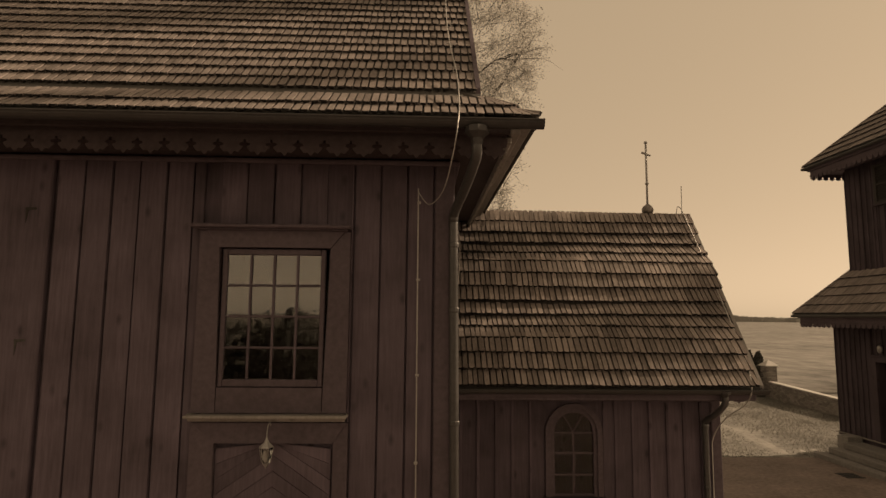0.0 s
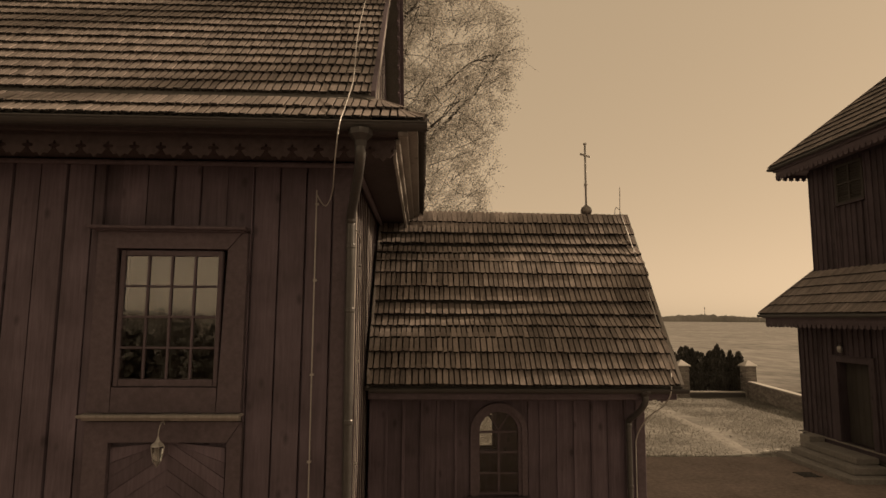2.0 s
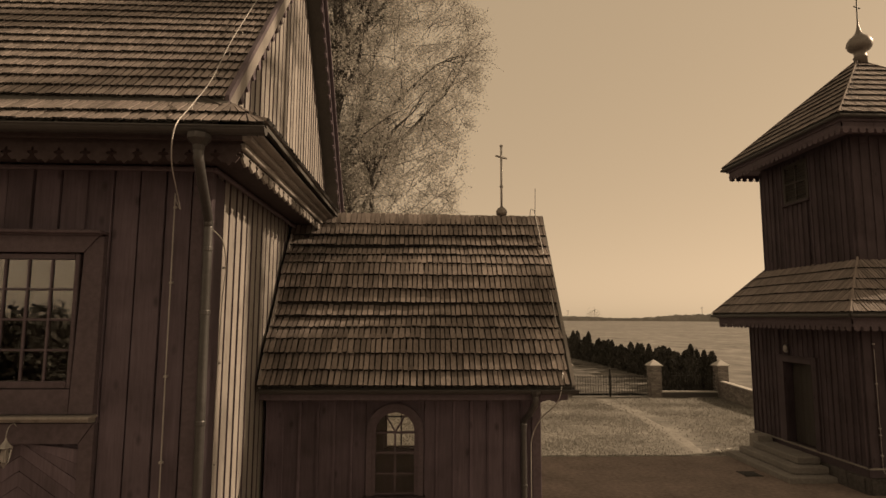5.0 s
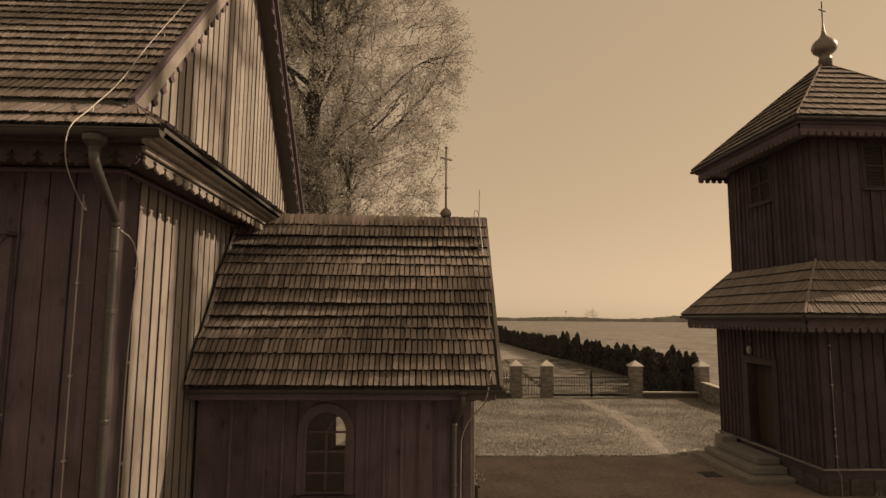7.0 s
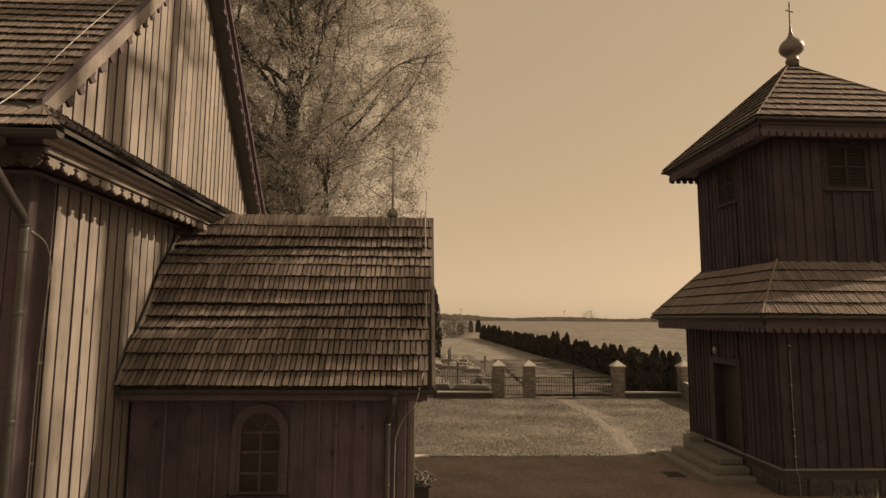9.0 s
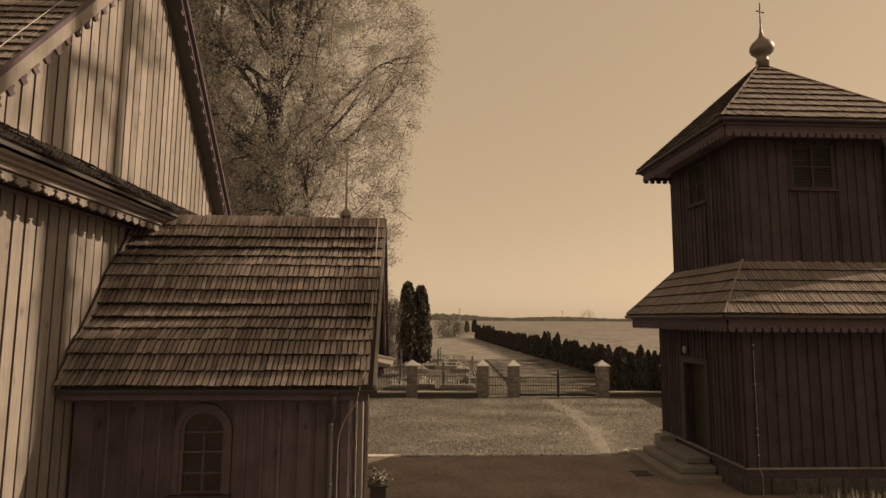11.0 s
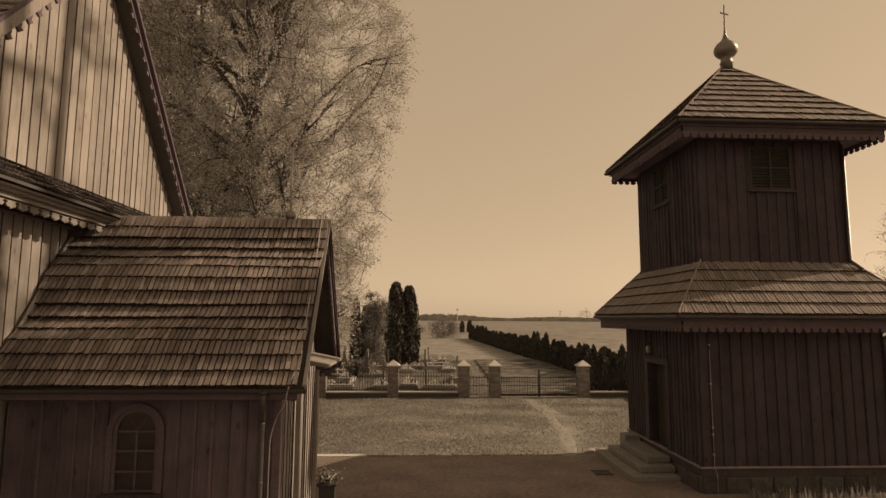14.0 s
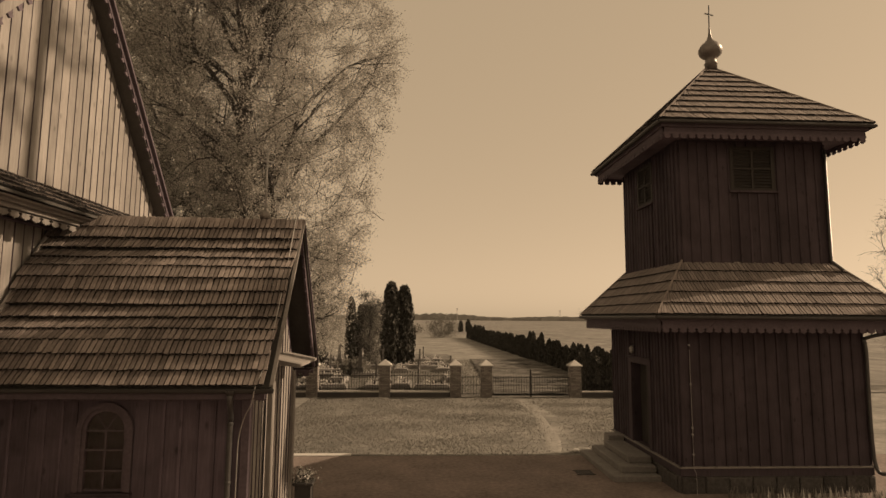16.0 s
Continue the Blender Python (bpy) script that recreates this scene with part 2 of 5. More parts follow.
def curve_points(points, steps=6):
    """A smooth line through the points (Catmull-Rom)."""
    P = [Vector(points[0])] + [Vector(p) for p in points] + [Vector(points[-1])]
    out = []
    for i in range(1, len(P) - 2):
        for s in range(steps):
            t = s / steps
            a, b, c, d = P[i - 1], P[i], P[i + 1], P[i + 2]
            out.append(0.5 * (2 * b + (c - a) * t + (2 * a - 5 * b + 4 * c - d) * t * t + (3 * b - a - 3 * c + d) * t ** 3))
    return out + [P[-2]]


def lathe(profile, at, sides=20):
    V, F = [], []
    for r, z in profile:
        V += [(at[0] + r * math.cos(k * math.tau / sides), at[1] + r * math.sin(k * math.tau / sides), at[2] + z) for k in range(sides)]
    for i in range(len(profile) - 1):
        for k in range(sides):
            j = (k + 1) % sides
            F.append([i * sides + k, i * sides + j, (i + 1) * sides + j, (i + 1) * sides + k])
    F += [list(range(sides))[::-1], [(len(profile) - 1) * sides + k for k in range(sides)]]
    return V, F


def prism(outline, o, u, v, depth):
    """A flat outline (list of u, v) swept by the vector depth."""
    o, u, v, d = Vector(o), Vector(u), Vector(v), Vector(depth)
    A = [o + a * u + b * v for a, b in outline]
    n = len(A)
    return [tuple(p) for p in A] + [tuple(p + d) for p in A], [list(range(n))[::-1], list(range(n, 2 * n))] + [[i, (i + 1) % n, n + (i + 1) % n, n + i] for i in range(n)]


def fringe(o, u, length, pitch, drop, out, thick=0.025):
    """A fretted valance: pendants with a cross-shaped gap between each two."""
    n = max(1, round(length / pitch))
    w = length / n
    k, h = w / 0.24, drop / 0.19
    half = [(0.012, -0.05), (0.014, -0.078), (0.046, -0.083), (0.046, -0.105), (0.018, -0.11), (0.022, -0.128), (0.055, -0.165), (0.088, -0.158)]
    line = [(0, 0), (0, -0.05)] + half + [(0.12, -0.19)] + [(0.24 - a, b) for a, b in half[::-1]] + [(0.24, -0.05), (0.24, 0)]
    tooth = [(a * k, b * h) for a, b in line]
    U = Vector(u)
    V, F = joined(*[prism(tooth, Vector(o) + U * w * i, U, (0, 0, 1), Vector(out) * thick) for i in range(n)])
    seen, index, W = {}, [], []
    for v in V:
        key = tuple(round(c, 4) for c in v)
        if key not in seen:
            seen[key] = len(W)
            W.append(v)
        index.append(seen[key])
    return W, [[index[i] for i in f] for f in F if len(f) > 4 or len({index[i] for i in f}) == len(f)]


def boards(parent, o, u, out, width, low, high, pitch, mat, holes=(), batten=0.055, depth=0.03, rng=None, gap=0.003, batten_mat=None):
    """Upright boards with cover battens, each a piece of its own. low, high: functions of u. holes: (u0, u1, z0, z1) left free."""
    U, O, Z = Vector(u), Vector(out), Vector((0, 0, 1))
    rng = rng or random.Random(5)
    n = round(width / pitch)
    w = width / n
    for i in range(n + 1):
        for kind in ("board", "batten") if batten else ("board",):
            if kind == "board":
                if i == n:
                    continue
                a, b, t0, t1 = i * w + gap, (i + 1) * w - gap, 0.0, depth * (rng.uniform(0.75, 1.0) if batten else rng.choice((0.55, 0.7, 0.85, 1.0)))
            else:
                c = i * w + rng.uniform(-0.008, 0.008)
                hw = batten * rng.uniform(0.42, 0.58)
                a, b, t0, t1 = max(0, c - hw), min(width, c + hw), depth * 0.6, depth * rng.uniform(1.75, 2.1)
            spans = [(low, high)]
            for h0, h1, z0, z1 in holes:
                if b > h0 + 0.01 and a < h1 - 0.01:
                    if a < h0 < b:
                        b = h0 if h0 - a > b - h1 else b
                    if a < h1 < b and a >= h0:
                        a = h1
                        continue
                    if b <= h0:
                        continue
                    spans = [(low, lambda q, z=z0: z), (lambda q, z=z1: z, high)]
            for lo, hi in spans:
                if hi(a) - lo(a) < 0.03 and hi(b) - lo(b) < 0.03:
                    continue
                P = Vector(o)
                V = []
                j = rng.uniform(-0.003, 0.003)
                for t in (t0, t1 + j):
                    q = 0.004 if t != t0 else 0
                    V += [P + U * (a + q) + O * t + Z * lo(a), P + U * (b - q) + O * t + Z * lo(b), P + U * (b - q) + O * t + Z * max(hi(b), lo(b) + 0.01), P + U * (a + q) + O * t + Z * max(hi(a), lo(a) + 0.01)]
                part(kind, V, [list(q) for q in BOXF], batten_mat if batten_mat and kind == "batten" else mat, parent)


def shingle_mesh(name, w, length, thick, mat, rng):
    """A cleft shingle: thin at its head, rounded at its butt. x across, y up the slope, z out."""
    h, c = w / 2 - 0.009, w * rng.uniform(0.1, 0.22)
    s = rng.uniform(-0.006, 0.006)
    line = [(-h, c), (-h + c * 0.8, 0.0 + s), (h - c * 0.8, -s), (h, c), (h * 0.97, length), (-h * 0.97, length)]
    n = len(line)
    V = [(x, y, thick * (0.0)) for x, y in line] + [(x, y, thick * (1.0 if y < length * 0.5 else 0.35)) for x, y in line]
    me = bpy.data.meshes.new(name)
    me.from_pydata(V, [], [list(range(n))[::-1], list(range(n, 2 * n))] + [[i, (i + 1) % n, n + (i + 1) % n, n + i] for i in range(n)])
    me.materials.append(mat)
    me.materials.append(BUTT_SHADE)
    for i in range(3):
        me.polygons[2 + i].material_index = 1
    return me


def shingled(parent, o, u, up, rows, expo, left, right, w=0.088, thick=0.026, near=None, seed=3, lift0=None, mats=None, even=1.0, wave=None, top=99.0):
    """Rows of shingles on a plane. left(s), right(s): the ends at slope distance s. near(a, s): which are pieces of their own."""
    rng = random.Random(seed)
    U, S = Vector(u).normalized(), Vector(up).normalized()
    N = U.cross(S)
    length = expo * 1.45
    mats = mats or (SHINGLE, SHINGLE_JOINED)
    meshes = [shingle_mesh("shingle", w, length, thick, mats[0], rng) for _ in range(6)]
    single, V, F, grain = 0, [], [], []
    for r in range(rows):
        s0 = r * expo
        a, end = left(s0) + rng.uniform(0, 0.02), right(s0)
        sag = even * rng.uniform(-0.008, 0.008)
        while a < end - w * 0.3:
            k = 1 + even * rng.uniform(-0.28, 0.22)
            wide = min(w * k, end - a)
            s = s0 + sag + even * (rng.uniform(-0.004, 0.004) + 0.005 * math.sin(a * 2.1 + r))
            lift = (lift0 or thick) + even * rng.uniform(0, 0.008)
            rise, tip = wave(s, a) if wave else (0.0, 0.0)
            pitch = math.atan(tip) - math.atan2(lift, expo)
            base = Vector(o) + U * (a + wide / 2) + S * s + N * (lift + rise)
            m = Matrix((U, S, N)).transposed().to_4x4()
            m = Matrix.Translation(base) @ m @ Matrix.Rotation(pitch, 4, "X") @ Matrix.Rotation(rng.uniform(-0.012, 0.012), 4, "Z") @ Matrix.Diagonal((wide / w, rng.uniform(0.97, 1.03), rng.uniform(0.8, 1.3), 1))
            me = rng.choice(meshes)
            if near and single < 300 and near(a, s0) and a > left(s0 + length) and a + wide < right(s0 + length):
                shared("shingle", me, m, parent)
                single += 1
            else:
                q = len(V)
                for v in me.vertices:
                    g = m @ v.co
                    d = g - Vector(o)
                    e = d.dot(S)
                    c = min(max(d.dot(U), left(e) - 0.015), right(e) + 0.015)
                    V.append(tuple(g + U * (c - d.dot(U)) + S * (min(e, top) - e)))
                F += [[i + q for i in f.vertices] for f in me.polygons]
                grain += [f.material_index for f in me.polygons]
            a += wide
    if V:
        ob = part("shingle_rows", V, F, mats[1], parent)
        # second slot: butt ends with their painted shade
        ob.data.materials.append(BUTT_SHADE)
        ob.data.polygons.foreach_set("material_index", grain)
        ob["kind"] = "stuff"


# ---- ground ----
GROUND_FAR = -0.3


def ground_z(y):
    return 0.0 if y < 18 else (-0.3 * (y - 18) / 12 if y < 30 else -0.3)


def sheet(name, xs, ys, lift, mat, label, category, rough=0.0):
    V = [(x, y, ground_z(y) + lift + rough * noise.noise((x * 0.5, y * 0.5, 3.1))) for y in ys for x in xs]
    n = len(xs)
    F = [[j * n + i, j * n + i + 1, (j + 1) * n + i + 1, (j + 1) * n + i] for j in range(len(ys) - 1) for i in range(n - 1)]
    return tagged(part(name, V, F, mat), label, category, kind="structure")


near_x = [-12 + 0.8 * i for i in range(46)]
sheet("ground", [-2500, -600, -150, -40] + near_x + [40, 150, 600, 2500], [-900, -200, -60, -20, -5, 0, 5, 10, 14] + [16 + 0.8 * i for i in range(24)] + [40, 60, 100, 200, 500, 1200, 2600], 0.0, GRASS_SOIL, "sunlit dry lawn and open land round the church", "ground", 0.03)
sheet("pavement", [-30, -10] + [i * 1.0 for i in range(0, 24)] + [40], [-14, -6, 0, 4, 8, 12, 14, 15, 16, 17.0], 0.035, YARD, "grey-brown gravel yard in the shade of the tower", "yard")
sheet("ground_cemetery", [-14, -8] + [-6 + 0.8 * i for i in range(21)] + [10.5], [32.7 + 0.9 * i for i in range(42)], 0.02, CEMETERY, "dark trodden grass between the graves", "ground", 0.03)
sheet("ground_field", [19.5, 40, 80, 160, 400, 900, 1800], [34, 50, 80, 130, 220, 400, 800, 1600], 0.05, FIELD, "pale stubble field stretching to the horizon", "field")
sheet("ground_far_field", [-1800, -600, -200, -60, 0, 19], [150, 220, 400, 800, 1600], 0.05, FIELD, "pale far field beyond the cemetery", "field")


def strip(name, points, widths, lift, mat, label):
    pts = curve_points([(x, y, 0) for x, y in points], 8)
    V, F = [], []
    for i, p in enumerate(pts):
        t = i / (len(pts) - 1) * (len(widths) - 1)
        k = min(int(t), len(widths) - 2)
        w = widths[k] + (widths[k + 1] - widths[k]) * (t - k)
        d = (pts[min(i + 1, len(pts) - 1)] - pts[max(i - 1, 0)]).normalized()
        s = Vector((d.y, -d.x, 0))
        for e in (-1, -0.4, 0.3, 1):
            q = p + s * e * w * (0.5 + 0.22 * noise.noise((i * 0.55, e * 3, 7)))
            V.append((q.x, q.y, ground_z(q.y) + lift + (0.03 * noise.noise((q.x * 0.5, q.y * 0.5, 3.1)) - (0.035 if abs(e) == 1 else 0.0) if lift < 0.03 else 0.0)))
        if i:
            F += [[4 * i - 4 + j, 4 * i - 3 + j, 4 * i + 1 + j, 4 * i + j] for j in range(3)]
    return tagged(part(name, V, F, mat), label, "path", kind="structure")


def ploughed(x, y):
    return 0.17 * math.sin(y * 5.2 + 1.5 * noise.noise((x * 0.35, y * 0.2, 2.0))) * (0.4 + 0.9 * abs(noise.noise((x * 0.6, y * 0.45, 8.0)))) + 0.07 * noise.noise((x * 1.3, y * 2.1, 5.0))


LX, LY = [10.7 + 0.35 * i for i in range(24)], [32.75 + 0.28 * i for i in range(100)]
LV = [(x + 0.045 * (y - 33), y, GROUND_FAR + 0.09 + ploughed(x, y) - (0.25 if x in (LX[0], LX[-1]) else 0)) for y in LY for x in LX]
tagged(part("ground_lane", LV, [[j * 24 + i, j * 24 + i + 1, j * 24 + i + 25, j * 24 + i + 24] for j in range(99) for i in range(23)], PLOUGH), "rough ploughed lane with pale clods beside the hedge", "lane", kind="structure")
strip("footpath", [(12.1, 31.4), (11.95, 28.5), (11.9, 25.5), (11.55, 22.5), (11.2, 19.6), (10.6, 16.9)], [0.35, 0.45, 0.6, 0.85, 0.9, 0.6], 0.014, PATH_EARTH, "pale trodden footpath across the lawn to the gate")


def grass(name, x0, x1, y0, y1, count, seed, label, tall=0.05, keep=None):
    rng = np.random.default_rng(seed)
    x, y = rng.uniform(x0, x1, count), rng.uniform(y0, y1, count)
    if keep is not None:
        ok = keep(x, y)
        x, y = x[ok], y[ok]
        count = len(x)
    z = np.where(y < 18, 0.0, np.where(y < 30, -0.3 * (y - 18) / 12, -0.3)) + 0.0
    a = rng.uniform(0, math.tau, count)
    patch = 0.6 + 0.4 * np.sin(x * 0.9 + 1.3 * np.sin(y * 0.7)) * np.sin(y * 1.1)
    h = tall * rng.uniform(0.5, 1.5, count) * (0.7 + 0.5 * patch)
    w = rng.uniform(0.012, 0.03, count)
    lx, ly = rng.normal(0, 0.04, count), rng.normal(0, 0.04, count)
    V = np.empty((count, 3, 3))
    V[:, 0] = np.stack([x - w * np.cos(a), y - w * np.sin(a), z - 0.02], 1)
    V[:, 1] = np.stack([x + w * np.cos(a), y + w * np.sin(a), z - 0.02], 1)
    V[:, 2] = np.stack([x + lx, y + ly, z + h], 1)
    return tagged(triangles(name, V.reshape(-1, 3), 3, GRASS), label, "grass", kind="stuff")


def triangles(name, V, corners, mat, parent=None):
    n = len(V) // corners
    me = bpy.data.meshes.new(name)
    me.vertices.add(len(V))
    me.vertices.foreach_set("co", np.asarray(V, dtype=np.float32).ravel())
    me.loops.add(len(V))
    me.loops.foreach_set("vertex_index", np.arange(len(V), dtype=np.int32))
    me.polygons.add(n)
    me.polygons.foreach_set("loop_start", np.arange(0, len(V), corners, dtype=np.int32))
    me.polygons.foreach_set("loop_total", np.full(n, corners, dtype=np.int32))
    me.materials.append(mat)
    me.update()
    me.validate()
    ob = new(name, me)
    ob.parent = parent
    return ob


# ---- nave ----
NX, NY, MID = 0.33, 5.68, 9.6          # east face, south face, ridge line
FAR_Y = 2 * MID - NY
nave = thing("church_nave", "dark-stained timber church nave with a shingled roof", "church")
rn = random.Random(11)
wall = part("wall", *box(-7.0, -1.82, NY, NY + 0.16, 0, 5.6), WOOD, nave, "wall of upright dark-stained boards")
for q in ((-0.81, NX - 0.16, NY, NY + 0.16, 0, 5.6), (-1.82, -0.81, NY, NY + 0.16, 4.59, 5.6), (-1.82, -0.81, NY, NY + 0.16, 0, 3.30), (NX - 0.16, NX, NY, FAR_Y, 0, 6.05), (-7.0, NX - 0.16, FAR_Y - 0.16, FAR_Y, 0, 5.6), (-7.16, -7.0, NY, FAR_Y, 0, 10.5)):
    part("wall", *box(*q), WOOD, nave)
boards(wall, (-3.42, NY, 0), (1, 0, 0), (0, -1, 0), 3.42 + NX - 0.13, lambda u: 0.0, lambda u: 5.47, 0.25, WOOD, [(3.42 - 2.02, 3.42 - 0.60, 0.0, 4.78)], rng=rn, batten=0, depth=0.05, gap=0.007)
boards(wall, (-7.0, NY, 0), (1, 0, 0), (0, -1, 0), 2.9, lambda u: 0.0, lambda u: 5.47, 0.26, WOOD, rng=rn, batten=0, depth=0.05, gap=0.007)
part("post", *soft_box(-4.05, -3.46, NY - 0.07, NY + 0.01, 0, 5.47, 0.012), WOOD, wall, "broad corner post with peg notches")
# dark plates laid on the post stand in for shaded notches
for z in (4.86, 3.62):
    part("peg_notch", *prism([(0, 0), (0.10, 0.0), (0.10, -0.02), (0.025, -0.03), (0.01, -0.15)], (-3.68, NY - 0.071, z + 0.1), (1, 0, 0), (0, 0, 1), (0, -0.006, 0)), DECK, wall)
# thin dark battens stand in for the shaded gaps between the boards
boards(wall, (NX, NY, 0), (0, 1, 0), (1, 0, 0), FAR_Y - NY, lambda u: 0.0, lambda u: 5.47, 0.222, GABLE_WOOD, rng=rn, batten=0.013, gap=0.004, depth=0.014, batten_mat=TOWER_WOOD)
part("corner_board", *soft_box(NX - 0.12, NX + 0.07, NY - 0.062, NY + 0.06, 0, 5.47, 0.01), WOOD_TRIM, wall)
part("corner_board", *soft_box(NX + 0.002, NX + 0.055, NY + 0.063, 6.04, 0, 5.42, 0.008), TOWER_WOOD, wall, "broad dark corner board on the sunlit side")
part("cornice", *soft_box(-7.0, NX + 0.08, NY - 0.12, NY - 0.063, 5.425, 5.47, 0.012), WOOD_TRIM, wall)
part("cornice", *soft_box(NX + 0.064, NX + 0.12, NY - 0.1, FAR_Y, 5.425, 5.47, 0.012), WOOD_TRIM, wall)
GX = 0.30                               # gable boarding stands proud of the wall
RS, RK = 1.10, (5.34, 6.08)             # roof slope, kink above the eaves
RIDGE = RK[1] + RS * (MID - RK[0])


def nave_top(y):
    return RK[1] + RS * (min(y, 2 * MID - y) - RK[0])


# gable in the pale copy, so its sunlight is partly colour
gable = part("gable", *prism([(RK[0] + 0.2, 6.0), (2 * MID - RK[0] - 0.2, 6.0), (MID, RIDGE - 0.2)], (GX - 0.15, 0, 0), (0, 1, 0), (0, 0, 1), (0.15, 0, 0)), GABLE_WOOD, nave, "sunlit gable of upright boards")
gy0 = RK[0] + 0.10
# again dark battens in place of shaded joints
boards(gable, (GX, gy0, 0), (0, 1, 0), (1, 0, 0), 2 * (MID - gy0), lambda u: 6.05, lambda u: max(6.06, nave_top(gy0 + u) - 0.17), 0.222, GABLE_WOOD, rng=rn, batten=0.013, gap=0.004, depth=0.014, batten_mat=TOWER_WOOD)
roof = part("roof", *joined(prism([(RK[0], RK[1]), (MID, RIDGE), (2 * MID - RK[0], RK[1]), (2 * MID - RK[0] - 0.08, RK[1] - 0.12), (MID, RIDGE - 0.16), (RK[0] + 0.08, RK[1] - 0.12)], (-7.3, 0, 0), (0, 1, 0), (0, 0, 1), (7.3 + 0.58, 0, 0)),
                            prism([(4.90, 5.68), (RK[0], RK[1]), (RK[0] + 0.1, RK[1] - 0.06), (4.90, 5.64)], (-7.3, 0, 0), (0, 1, 0), (0, 0, 1), (7.3 + 0.62, 0, 0))), DECK, nave, "weathered wooden shingle roof")
cs = math.sqrt(1 + RS * RS)
shingled(roof, (-6.2, RK[0], RK[1]), (1, 0, 0), (0, 1, RS), 14, 0.205, lambda s: 0, lambda s: 6.2 + 0.60, near=lambda a, s: a > 3.4 and s < 1.9, seed=5, thick=0.017, w=0.078, even=0.45)
skirt = Vector((0, RK[0] - 4.88, RK[1] - 5.68))
shingled(roof, (-6.2, 4.88, 5.68), (1, 0, 0), skirt, 2, 0.22, lambda s: 0, lambda s: 6.2 + 1.10 - s * 0.85, near=None, seed=6, thick=0.018, w=0.078, even=0.5)
part("roof_upper", *prism([(0.0, 0.03), (1.6, 0.03 + 1.6 * RS), (1.6, 1.6 * RS), (0, 0)], (-7.3, RK[0] + 2.0, RK[1] + 2.0 * RS + 0.01), (0, 1, 0), (0, 0, 1), (7.3 + 0.58, 0, 0)), SHINGLE, roof)
# pent roof along the foot of the gable
PX0, PX1, PZ0, PZ1 = GX + 0.06, 1.10, 6.17, 5.69
PY1 = 2 * MID - RK[0]
pent = part("pent_roof", [(PX1, 4.92, PZ1 - 0.04), (PX1, 2 * MID - 4.92, PZ1 - 0.04), (PX0 - 0.1, PY1, PZ0 - 0.12), (PX0 - 0.1, RK[0] + 0.05, PZ0 - 0.12),
                          (PX1, 4.92, PZ1), (PX1, 2 * MID - 4.92, PZ1), (PX0 - 0.1, PY1, PZ0), (PX0 - 0.1, RK[0] + 0.05, PZ0)], list(BOXF), DECK, nave, "narrow shingled pent roof below the gable")
pv = Vector((PX0 - PX1, 0, PZ0 - PZ1))
shingled(pent, (PX1, 4.90, PZ1 + 0.005), (0, 1, 0), pv, 4, 0.205, lambda s: 0.0 + s * 0.72, lambda s: 9.4 - s * 0.72, near=lambda a, s: a < 4.6, seed=8)
# eaves: soffit, fascia mouldings, fretted valance
FY, FX = 5.12, 0.84
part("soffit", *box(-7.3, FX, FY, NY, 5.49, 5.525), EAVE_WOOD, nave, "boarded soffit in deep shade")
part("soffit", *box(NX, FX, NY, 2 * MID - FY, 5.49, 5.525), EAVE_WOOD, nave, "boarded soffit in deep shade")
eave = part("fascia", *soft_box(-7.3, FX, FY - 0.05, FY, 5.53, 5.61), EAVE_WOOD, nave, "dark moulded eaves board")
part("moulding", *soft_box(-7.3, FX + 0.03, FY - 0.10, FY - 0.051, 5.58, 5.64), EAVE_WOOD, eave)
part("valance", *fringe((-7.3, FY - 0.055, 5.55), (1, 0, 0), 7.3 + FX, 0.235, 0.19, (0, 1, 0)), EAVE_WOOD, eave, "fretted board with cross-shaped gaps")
# east eaves take the sunlit tone, south eaves the shaded one
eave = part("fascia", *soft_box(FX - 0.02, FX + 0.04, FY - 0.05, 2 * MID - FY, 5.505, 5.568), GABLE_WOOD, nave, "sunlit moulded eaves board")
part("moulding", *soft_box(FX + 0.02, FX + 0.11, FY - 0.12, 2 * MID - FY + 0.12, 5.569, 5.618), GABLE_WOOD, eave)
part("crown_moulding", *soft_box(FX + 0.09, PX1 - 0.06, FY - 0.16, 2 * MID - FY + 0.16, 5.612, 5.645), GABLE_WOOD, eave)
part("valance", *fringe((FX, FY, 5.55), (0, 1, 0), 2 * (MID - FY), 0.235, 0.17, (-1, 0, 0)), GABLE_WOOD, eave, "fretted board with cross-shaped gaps")
